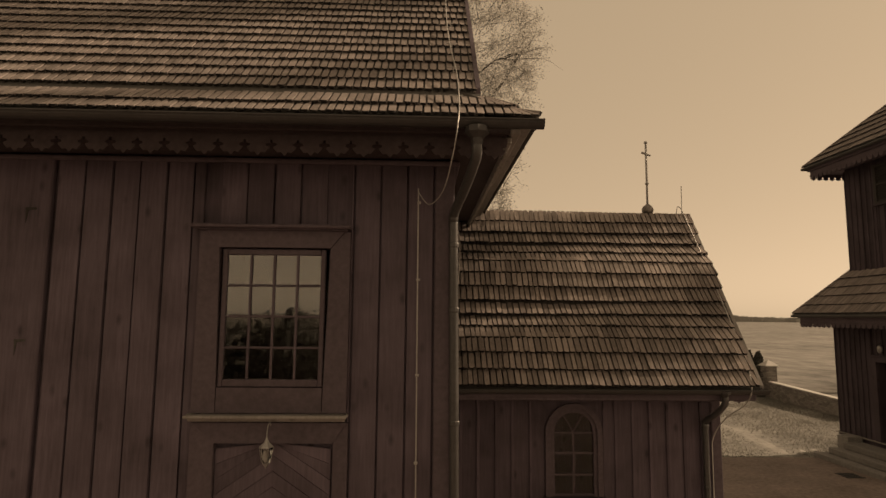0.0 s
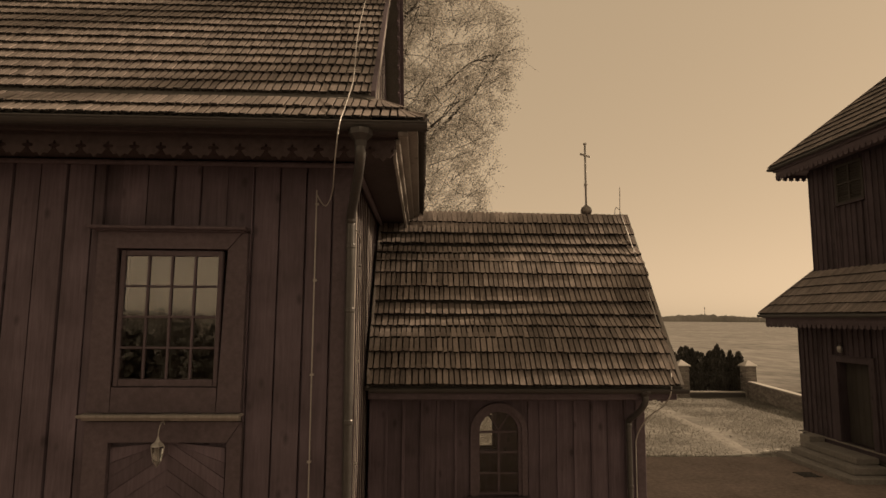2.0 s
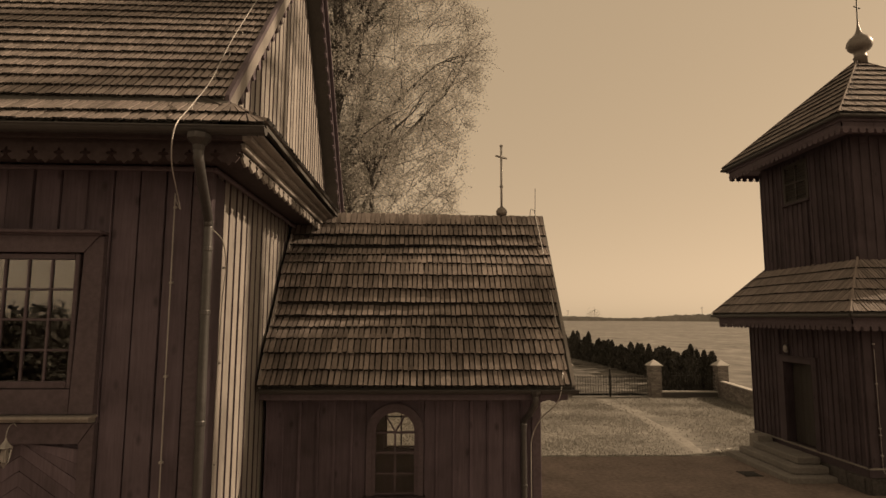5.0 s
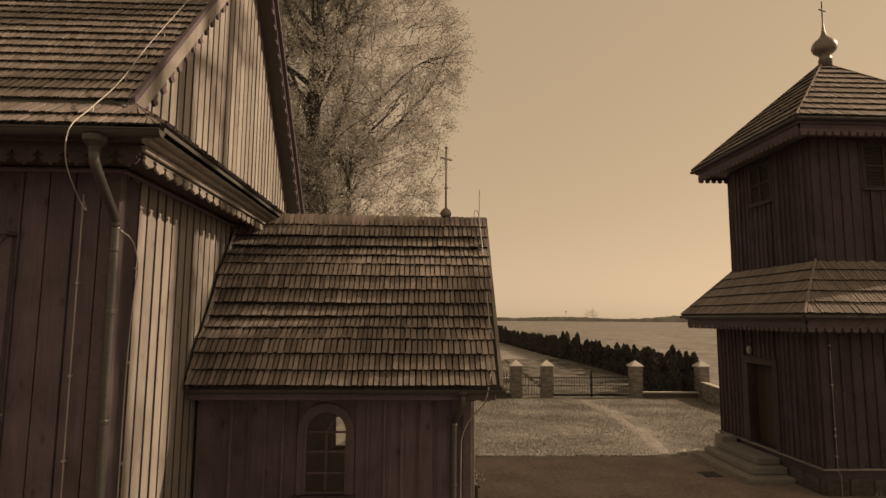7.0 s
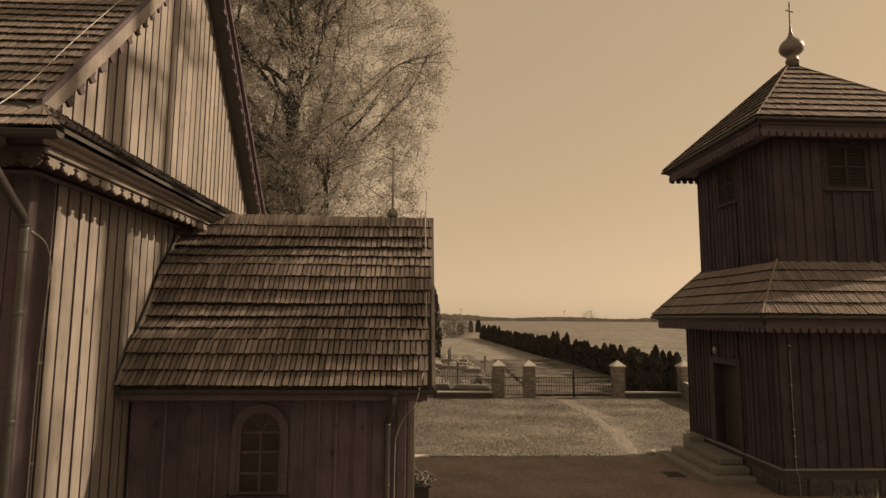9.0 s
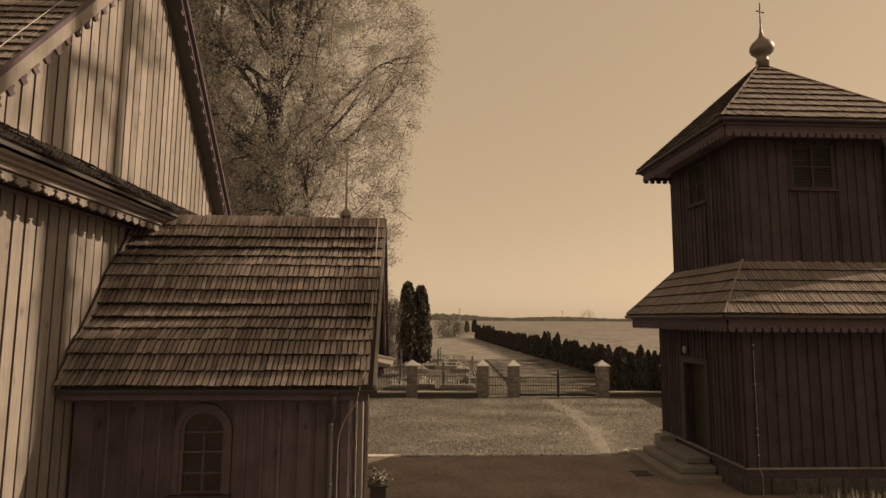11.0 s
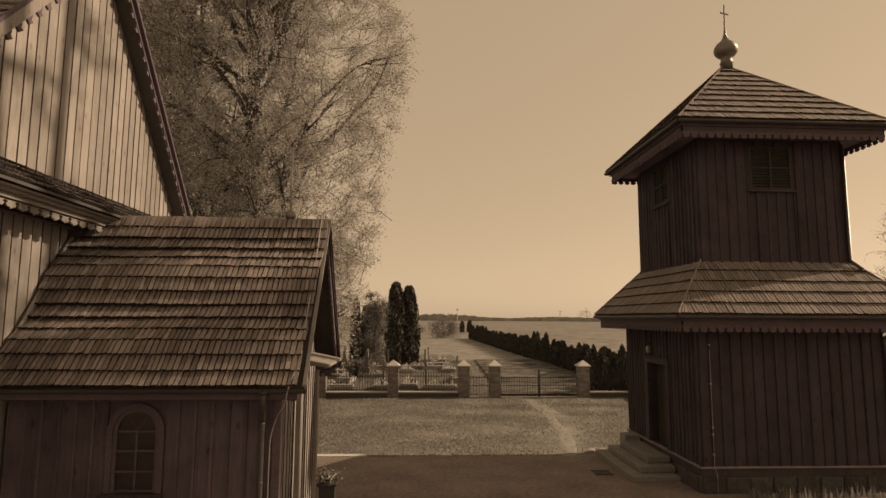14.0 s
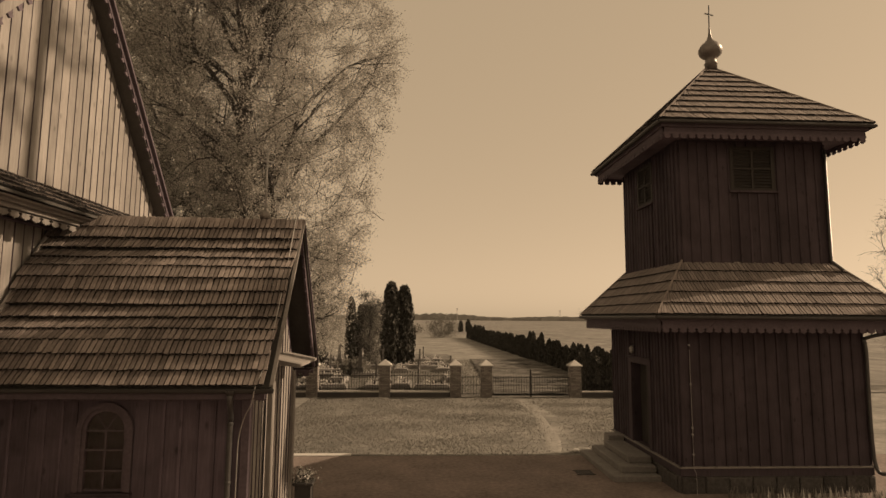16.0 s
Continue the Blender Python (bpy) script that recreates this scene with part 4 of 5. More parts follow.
cross = part("ridge_cross", *joined(tube([(3.87, MID + 0.02, RZ + 0.1), (3.87, MID + 0.02, 6.93)], 0.018, 8), tube([(3.87 - 0.10, MID - 0.06, 6.74), (3.87 + 0.10, MID + 0.10, 6.74)], 0.018, 8), lathe([(0.018, 0), (0.03, 0.015), (0.03, 0.035), (0.018, 0.05)], (3.87, MID + 0.02, 6.2), 10),
                                lathe([(0.02, 0), (0.034, 0.02), (0.02, 0.04)], (3.87, MID + 0.02, 6.92), 8)), ZINC, chancel, "slim metal ridge cross", True)
part("ball", *lathe([(0.03, -0.10)] + [(0.095 * math.sin(a), -0.095 * math.cos(a)) for a in [0.4 + 0.28 * k for k in range(9)]] + [(0.02, 0.11)], (3.87, MID + 0.02, RZ + 0.1), 18), COPPER, cross, "metal ball at the foot of the cross", True)

# planter by the chancel
planter = thing("flower_planter", "tall dark planter with pale flowers beside the chancel", "planter", (4.42, 11.2, 0.0))
part("pot", *joined(prism([(-0.15, -0.15), (0.15, -0.15), (0.15, 0.15), (-0.15, 0.15)], (0, 0, 0), (1, 0, 0), (0, 1, 0), (0, 0, 0.84)), soft_box(-0.19, 0.19, -0.19, 0.19, 0.842, 0.89)), POT, planter)


def flakes(count, place, size, seed, up=0.3):
    """Small leaf quads: place(rng, n) gives their middles."""
    rng = np.random.default_rng(seed)
    c = place(rng, count)
    count = len(c)
    a = rng.normal(0, 1, (count, 3))
    b = rng.normal(0, 1, (count, 3))
    a /= np.linalg.norm(a, axis=1)[:, None]
    b -= (a * b).sum(1)[:, None] * a
    b /= np.linalg.norm(b, axis=1)[:, None]
    s = size * rng.uniform(0.5, 1.3, count)[:, None]
    V = np.stack([c - a * s, c + b * s * 0.55, c + a * s, c - b * s * 0.55], 1)
    return V.reshape(-1, 3)


def ball(r, c):
    return lambda rng, n: np.array(c) + rng.normal(0, 1, (n, 3)) * np.array(r) * 0.5


triangles("foliage", flakes(260, ball((0.22, 0.22, 0.14), (0, 0, 0.95)), 0.035, 1), 4, BUSH, planter)["kind"] = "stuff"
triangles("flowers", flakes(240, ball((0.2, 0.2, 0.13), (0, 0, 1.02)), 0.028, 2), 4, PETAL, planter)["kind"] = "stuff"

# ---- bell tower ----
TX, TY = 15.02, 15.48
tower = thing("bell_tower", "two-storey dark timber bell tower with shingled skirts and an onion finial", "tower")
rt = random.Random(31)
LH, UH = 2.27, 1.90
plinth = part("plinth", *joined(soft_box(TX - LH - 0.02, TX + LH + 0.02, TY - LH - 0.02, TY + LH + 0.02, -0.1, 0.42, 0.02)), PLINTH, tower, "rough dark stone plinth")
for k in range(4):
    for i in range(9):
        m = Matrix.Translation((TX, TY, 0)) @ Matrix.Rotation(k * math.pi / 2, 4, "Z")
        a = -LH - 0.04 + i * 0.56
        part("stone", *moved(soft_box(a + 0.01, min(a + 0.55, LH + 0.04), -LH - 0.06 - rt.uniform(0, 0.03), -LH - 0.021, -0.05, 0.40 + rt.uniform(-0.02, 0.02), 0.02), m), PLINTH, plinth)
lower = part("lower_wall", *joined(box(TX - LH + 0.24, TX + LH, TY - LH, TY + LH, 0.42, 4.0), box(TX - LH, TX - LH + 0.24, TY - LH, 14.92, 0.42, 4.0), box(TX - LH, TX - LH + 0.24, 16.12, TY + LH, 0.42, 4.0), box(TX - LH, TX - LH + 0.24, 14.92, 16.12, 2.80, 4.0), box(TX - LH, TX - LH + 0.24, 14.92, 16.12, 0.42, 0.62)), TOWER_WOOD, tower, "lower storey of upright dark boards")
upper = part("upper_wall", *box(TX - UH, TX + UH, TY - UH, TY + UH, 4.6, 8.6), TOWER_WOOD, tower, "upper storey of upright dark boards")
sides = [((-1, -1), (1, 0, 0), (0, -1, 0)), ((-1, -1), (0, 1, 0), (-1, 0, 0)), ((1, -1), (0, 1, 0), (1, 0, 0)), ((-1, 1), (1, 0, 0), (0, 1, 0))]
DY0, DY1 = 14.92 - (TY - LH), 16.12 - (TY - LH)
for k, ((cx, cy), u, out) in enumerate(sides):
    pitch = 0.26 if k in (0, 3) else 0.21
    boards(lower, (TX + cx * LH, TY + cy * LH, 0), u, out, 2 * LH, lambda q: 0.62, lambda q: 3.92, pitch, TOWER_WOOD, [(DY0 - 0.14, DY1 + 0.14, 0.62, 2.95)] if k == 1 else (), rng=rt, batten=0.05, depth=0.028)
    hole = [(UH - 0.60, UH + 0.56, 7.26, 8.40)] if k != 1 else [(UH - 0.36, UH + 0.72, 7.26, 8.40)]
    boards(upper, (TX + cx * UH, TY + cy * UH, 0), u, out, 2 * UH, lambda q: 5.40, lambda q: 8.5, pitch, TOWER_WOOD, hole, rng=rt, batten=0.05, depth=0.028)
    h0, h1, z0, z1 = hole[0]
    O, U = Vector(out), Vector(u)
    P = Vector((TX + cx * UH, TY + cy * UH, 0)) + O * 0.002
    lv = part("louvre", *joined(*[prism([(a0, b0), (a1, b0), (a1, b1), (a0, b1)], P, U, (0, 0, 1), O * 0.06) for a0, a1, b0, b1 in ((h0, h0 + 0.09, z0, z1), (h1 - 0.09, h1, z0, z1), (h0 + 0.09, h1 - 0.09, z1 - 0.08, z1), (h0 + 0.09, h1 - 0.09, z0, z0 + 0.07), ((h0 + h1) / 2 - 0.03, (h0 + h1) / 2 + 0.03, z0 + 0.07, z1 - 0.08), (h0 + 0.09, (h0 + h1) / 2 - 0.03, (z0 + z1) / 2 - 0.025, (z0 + z1) / 2 + 0.025), ((h0 + h1) / 2 + 0.03, h1 - 0.09, (z0 + z1) / 2 - 0.025, (z0 + z1) / 2 + 0.025))]), DARKDOOR, tower, "slatted belfry opening with a sill")
    part("sill", *prism([(h0 - 0.05, z0 - 0.05), (h1 + 0.05, z0 - 0.05), (h1 + 0.05, z0 - 0.002), (h0 - 0.05, z0 - 0.002)], P, U, (0, 0, 1), O * 0.11), TOWER_WOOD, lv)
    # dark sheet on the solid wall paints the shade behind the slats
    part("shadow_gap", *prism([(h0 + 0.09, z0 + 0.07), (h1 - 0.09, z0 + 0.07), (h1 - 0.09, z1 - 0.08), (h0 + 0.09, z1 - 0.08)], P, U, (0, 0, 1), O * 0.004), DECK, lv)
    for i in range(12):
        z = z0 + 0.09 + i * (z1 - z0 - 0.2) / 12
        V, F = prism([(0.008, 0.0), (0.05, -0.045), (0.055, -0.035), (0.012, 0.012)], P + U * (h0 + 0.09) + Vector((0, 0, z + 0.05)), O, (0, 0, 1), U * (h1 - h0 - 0.18))
        part("slat", V, F, DARKDOOR, lv)
    part("sill_beam", *prism([(-0.05, 0.42), (2 * LH + 0.05, 0.42), (2 * LH + 0.05, 0.60), (-0.05, 0.60)], Vector((TX + cx * LH, TY + cy * LH, 0)) + O * 0.003, U, (0, 0, 1), O * 0.045), TOWER_WOOD, tower)
    part("drip_board", *prism([(-0.1, 0.605), (2 * LH + 0.1, 0.605), (2 * LH + 0.1, 0.635), (-0.1, 0.635)], Vector((TX + cx * LH, TY + cy * LH, 0)) + O * 0.002, U, (0, 0, 1), O * 0.11), GABLE_WOOD, tower, "pale drip board above the plinth")
    # fascias and valances of both eaves
    for half, z, hi in ((2.92, 3.76, 0.20), (2.55, 8.43, 0.22)):
        Q = Vector((TX + cx * half, TY + cy * half, 0))
        fa = part("fascia", *joined(prism([(0, z + 0.10), (2 * half, z + 0.10), (2 * half, z + 0.12 + hi), (0, z + 0.12 + hi)], Q - O * 0.03, U, (0, 0, 1), O * 0.03), prism([(-0.05, z + 0.12 + hi * 0.55), (2 * half + 0.05, z + 0.12 + hi * 0.55), (2 * half + 0.05, z + 0.12 + hi), (-0.05, z + 0.12 + hi)], Q + O * 0.001, U, (0, 0, 1), O * 0.06)), WOOD_TRIM, tower, "moulded eaves board")
        part("valance", *fringe(Q - O * 0.005 + Vector((0, 0, z + 0.12)), U, 2 * half, 0.20, 0.17, O * 0.8), WOOD_TRIM, fa, "fretted valance")
part("soffit", *box(TX - 2.88, TX + 2.88, TY - 2.88, TY + 2.88, 3.95, 3.98), WOOD, tower)
part("soffit", *box(TX - 2.52, TX + 2.52, TY - 2.52, TY + 2.52, 8.58, 8.61), WOOD, tower)
E1, Z1, Z2 = 3.06, 4.12, 5.44
E2, Z3, Z4 = 2.69, 8.82, 11.30


def frustum(h0, z0, h1, z1):
    V = [(TX + sx * h, TY + sy * h, z) for h, z in ((h0, z0), (h1, z1)) for sx, sy in ((-1, -1), (1, -1), (1, 1), (-1, 1))]
    return V, list(BOXF)


skirt_roof = part("skirt_roof", *joined(frustum(E1, Z1, UH + 0.0, Z2), frustum(E1, Z1 - 0.05, E1, Z1)), DECK, tower, "shingled skirt roof between the storeys")
top_roof = part("top_roof", *joined(frustum(E2, Z3, 0.06, Z4), frustum(E2, Z3 - 0.05, E2, Z3)), DECK, tower, "pyramid roof of weathered shingles")
for k in range(4):
    m = Matrix.Rotation(k * math.pi / 2, 3, "Z")
    u = m @ Vector((1, 0, 0))
    for own, e, z0, run, rise, rows in ((skirt_roof, E1, Z1, E1 - UH, Z2 - Z1, 5), (top_roof, E2, Z3, E2 - 0.06, Z4 - Z3, 10)):
        ln = math.hypot(run, rise)
        up = m @ Vector((0, run, rise))
        o = Vector((TX, TY, z0)) + m @ Vector((-e, -e, 0))
        near = (lambda a, s: True) if k == 0 else None
        shingled(own, o, u, up, rows, ln / rows, lambda s, r=run / ln: s * r - 0.02, lambda s, r=run / ln, w=2 * e: w - s * r + 0.02, w=0.085, near=near, seed=40 + k, thick=0.028)
    for own, a, b in ((skirt_roof, (E1, Z1), (UH, Z2)), (top_roof, (E2, Z3), (0.06, Z4))):
        d = (m @ Vector((-1, -1, 0)))
        pa, pb = Vector((TX, TY, a[1] + 0.05)) + d * a[0], Vector((TX, TY, b[1] + 0.05)) + d * b[0]
        part("hip", *tube([pa, pb], 0.026, 5), OLD_SHINGLE, own)
for k in range(4):
    m = Matrix.Rotation(k * math.pi / 2, 3, "Z")
    for e, z in ((E1 + 0.02, Z1 - 0.05), (E2 + 0.02, Z3 - 0.05)):
        part("gutter", *tube([Vector((TX, TY, z)) + m @ Vector((-e, -e, 0)), Vector((TX, TY, z)) + m @ Vector((e, -e, 0))], 0.045, 8), METAL, tower, "thin dark gutter")
fin = part("finial", *lathe([(0.17, -0.05), (0.17, 0.12), (0.19, 0.14), (0.16, 0.17), (0.15, 0.30), (0.22, 0.34), (0.30, 0.42), (0.335, 0.52), (0.315, 0.62), (0.25, 0.72), (0.15, 0.80), (0.08, 0.90), (0.045, 1.02), (0.025, 1.2), (0.02, 1.3)], (TX + 0.04, TY - 0.08, Z4), 20), COPPER, tower, "dull metal onion finial", True)
part("cross", *joined(tube([(TX + 0.04, TY - 0.08, Z4 + 1.28), (TX + 0.06, TY - 0.08, 13.25)], 0.02, 6), tube([(TX - 0.12, TY - 0.18, 12.94), (TX + 0.22, TY + 0.02, 13.0)], 0.02, 6)), IRON, fin, "metal cross")
# door in the west face
dx = TX - LH
td = part("door", *joined(soft_box(dx - 0.075, dx, 14.74, 14.92, 0.62, 2.95), soft_box(dx - 0.075, dx, 16.12, 16.30, 0.62, 2.95), soft_box(dx - 0.075, dx, 14.921, 16.119, 2.80, 2.95), soft_box(dx - 0.12, dx, 14.68, 16.36, 2.952, 2.99)), TOWER_WOOD, tower, "dark plank door in a plain casing")
for i in range(6):
    part("plank", *soft_box(dx + 0.19, dx + 0.235, 14.925 + i * 0.198, 14.925 + (i + 1) * 0.198 - 0.005, 0.64, 2.795, 0.004), DARKDOOR, td)
part("handle", *tube([(dx + 0.17, 15.1, 1.6), (dx + 0.17, 15.1, 1.75)], 0.012, 6), IRON, td)
tl = part("door_lamp", *lathe([(0.02, 0), (0.06, 0.04), (0.07, 0.16), (0.03, 0.22)], (dx - 0.13, 15.85, 3.06), 10), ZINC, tower, "small globe lamp over the door", True)
part("arm", *tube([(dx, 15.85, 3.3), (dx - 0.1, 15.85, 3.34), (dx - 0.13, 15.85, 3.28)], 0.012, 6), IRON, tl)
tw_wire = part("lightning_cable", *tube([(TX - LH + 0.24, TY - LH - 0.09, z) for z in (3.3, 2.4, 1.3, 0.6)] + [(TX - LH + 0.27, TY - LH - 0.14, 0.5), (TX - LH + 0.27, TY - LH - 0.14, 0.0)], 0.005, 6), WIRE, tower, "thin earth wire with pale clips")
for z in (3.4, 2.5, 1.5, 0.9, 1.35):
    part("clip", *soft_box(TX - LH + 0.22, TX - LH + 0.26, TY - LH - 0.11, TY - LH - 0.06, z, z + 0.035, 0.004), WIRE, tw_wire)
part("lightning_cable", *tube(curve_points([(TX - 0.3, TY - 0.4, Z4 - 0.1), (TX - 1.9, TY - 2.1, Z3 + 0.62), (TX - 1.85, TY - 2.72, Z3 + 0.0), (TX - 1.75, TY - 2.3, 8.3), (TX - 1.74, TY - UH - 0.08, 8.0), (TX - 1.72, TY - UH - 0.08, 5.6), (TX - 1.6, TY - UH - 0.2, 5.4), (TX - 1.75, TY - E1 + 0.1, 4.25), (TX - 1.75, TY - E1 - 0.08, 4.0), (TX - 1.9, TY - LH - 0.2, 3.6)], 5), 0.004, 5), TOWER_WOOD, tower, "thin dark earth wire")
part("downpipe", *tube([(TX + UH - 0.04, TY - UH - 0.10, 8.35), (TX + UH - 0.04, TY - UH - 0.10, 5.5), (TX + UH + 0.1, TY - UH - 0.3, 5.25)], 0.04, 10), PIPE, tower, "downpipe", True)
part("downpipe", *tube(curve_points([(TX + E1 - 0.1, TY - E1, 4.05), (TX + E1 - 0.15, TY - E1 + 0.05, 3.85), (TX + LH + 0.02, TY - LH - 0.10, 3.6), (TX + LH + 0.02, TY - LH - 0.10, 3.3), (TX + LH + 0.02, TY - LH - 0.10, 0.8), (TX + LH + 0.15, TY - LH - 0.3, 0.5)], 5), 0.045, 10), PIPE, tower, "downpipe", True)
steps = thing("entrance_steps", "worn stone steps up to the tower door", "steps")
for i, (x0, y0, y1) in enumerate(((11.45, 14.15, 17.15), (11.75, 14.45, 16.95), (12.05, 14.75, 16.75))):
    part("step", *soft_box(x0, TX - LH - 0.09, y0, y1, 0.17 * i - (0.05 if i == 0 else 0), 0.17 * (i + 1) - 0.002, 0.02), STONE, steps)
part("kerb_block", *soft_box(12.2, TX - LH - 0.09, 16.76, 17.2, 0.0, 0.66, 0.02), STONE, steps)
grate = part("drain_grate", *joined(*[soft_box(10.75 + i * 0.05, 10.78 + i * 0.05, 14.85, 15.25, 0.035, 0.05, 0.004) for i in range(9)], soft_box(10.72, 11.22, 14.82, 14.85, 0.035, 0.052), soft_box(10.72, 11.22, 15.25, 15.28, 0.035, 0.052)), IRON)
tagged(grate, "black iron drain grate in the gravel", "drain")

# ---- fence with brick pillars ----
FENCE_Y, GZ = 32.3, -0.3


def brickwork(x0, x1, y0, y1, z0, z1, seed, course=0.082, long=0.25):
    rng = random.Random(seed)
    lots = []
    r = 0
    z = z0
    while z < z1 - 0.02:
        for ax, a0, a1, fixed in (("x", x0, x1, y0), ("x", x0, x1, y1), ("y", y0, y1, x0), ("y", y0, y1, x1)):
            a = a0 - (long / 2 if r % 2 else 0)
            while a < a1 - 0.01:
                b0, b1 = max(a, a0) + 0.006, min(a + long, a1) - 0.006
                if b1 - b0 > 0.03:
                    j = rng.uniform(0.006, 0.016)
                    inner = 0.03
                    mid = y0 if ax == "x" else x0
                    lo, hi = (fixed - j, fixed + inner) if fixed == mid else (fixed - inner, fixed + j)
                    lots.append(box(b0, b1, lo, hi, z, min(z + course - 0.014, z1)) if ax == "x" else box(lo, hi, b0, b1, z, min(z + course - 0.014, z1)))
                a += long
        z += course
        r += 1
    return joined(*lots)


BRICK_ROWS = material("brick_rows", (0.36, 0.265, 0.19), (0.24, 0.17, 0.12), 0.9, 4.0, (1, 1, 1), 30, 0.3, 0.3, per="island")
pillar = thing("brick_pillar", "square brick gate pillar with a pale pyramid cap", "pillar", (4.92, FENCE_Y, GZ), "fence pillars")
part("core", *box(-0.28, 0.28, -0.28, 0.28, -0.1, 1.68), MORTAR, pillar)
part("bricks", *brickwork(-0.29, 0.29, -0.29, 0.29, 0.0, 1.68, 3), BRICK_ROWS, pillar)["kind"] = "stuff"
cap = prism([(-0.37, -0.37), (0.37, -0.37), (0.37, 0.37), (-0.37, 0.37)], (0, 0, 1.68), (1, 0, 0), (0, 1, 0), (0, 0, 0.05))
part("cap", *joined(cap, ([(-0.37, -0.37, 1.731), (0.37, -0.37, 1.731), (0.37, 0.37, 1.731), (-0.37, 0.37, 1.731), (0, 0, 2.03)], [(0, 1, 4), (1, 2, 4), (2, 3, 4), (3, 0, 4)])), CAPSTONE, pillar, "pale concrete pyramid cap")
PX = [-7.2, -3.1, 1.0, 4.92, 8.8, 10.5, 15.45, 19.2]
for x in PX:
    if x != 4.92:
        copy_thing(pillar, pose(x, FENCE_Y, GZ))


def rail_bar():
    return joined(tube([(0, 0, 0.32), (0, 0, 1.22)], 0.011, 5), lathe([(0.011, 1.22), (0.024, 1.26), (0.0, 1.33)], (0, 0, 0), 5))


bar_me = part("bar", *rail_bar(), IRON)
bar_mesh = bar_me.data
bpy.data.objects.remove(bar_me)
for x0, x1, gate in zip(PX[:-1], PX[1:], (0, 0, 0, 0, 1, 2, 0)):
    a, b = x0 + 0.31, x1 - 0.31
    f = thing("iron_gate" if gate else "fence_panel", "low wrought-iron gate between brick pillars" if gate else "iron railing on a low rendered wall between brick pillars", "gate" if gate else "fence", (a, FENCE_Y, GZ))
    n = int((b - a) / 0.14)
    if not gate:
        part("base_wall", *soft_box(0, b - a, -0.15, 0.15, -0.1, 0.24, 0.01), MORTAR, f)
        part("coping", *soft_box(0, b - a, -0.19, 0.19, 0.242, 0.31, 0.012), CAPSTONE, f)
    for z in (0.42, 1.12) if not gate else (0.15, 0.62, 1.05):
        part("rail", *soft_box(0, b - a, -0.015, 0.015, z, z + 0.03, 0.004), IRON, f)
    for i in range(n):
        shared("bar", bar_mesh, pose((i + 0.5) * (b - a) / n, 0, -0.22 if gate else 0) @ Matrix.Diagonal((1, 1, 1.05, 1)), f)
    if gate == 2:
        part("gate_post", *soft_box((b - a) / 2 - 0.04, (b - a) / 2 + 0.04, -0.04, 0.04, 0, 1.5, 0.006), IRON, f)
# brick wall running forward from the corner pillar
bw = thing("brick_wall", "low brick wall with a concrete coping at the churchyard corner", "wall", (19.1, 31.9, GZ))
turn = math.atan2(-8.0, -1.2)
bw.rotation_euler = (0, 0, turn)
part("core", *box(0.0, 8.0, -0.10, 0.10, -0.1, 0.82), MORTAR, bw)
part("bricks", *brickwork(0.0, 8.0, -0.11, 0.11, 0.0, 0.82, 8), BRICK_ROWS, bw)["kind"] = "stuff"
part("coping", *soft_box(-0.02, 8.02, -0.17, 0.17, 0.825, 0.89, 0.012), CAPSTONE, bw)

# ---- trees, hedge, cemetery ----
def limb_tube(pts, r0, r1, sides):
    n = len(pts)
    return tube(pts, r0, sides, [r0 + (r1 - r0) * i / (n - 1) for i in range(n)], caps=False)


def grow(rng, start, d, length, steps, lift, wobble):
    pts = [Vector(start)]
    d = Vector(d).normalized()
    for i in range(steps):
        d = (d + Vector((rng.gauss(0, wobble), rng.gauss(0, wobble), rng.gauss(0, wobble) + lift))).normalized()
        pts.append(pts[-1] + d * length / steps)
    return pts


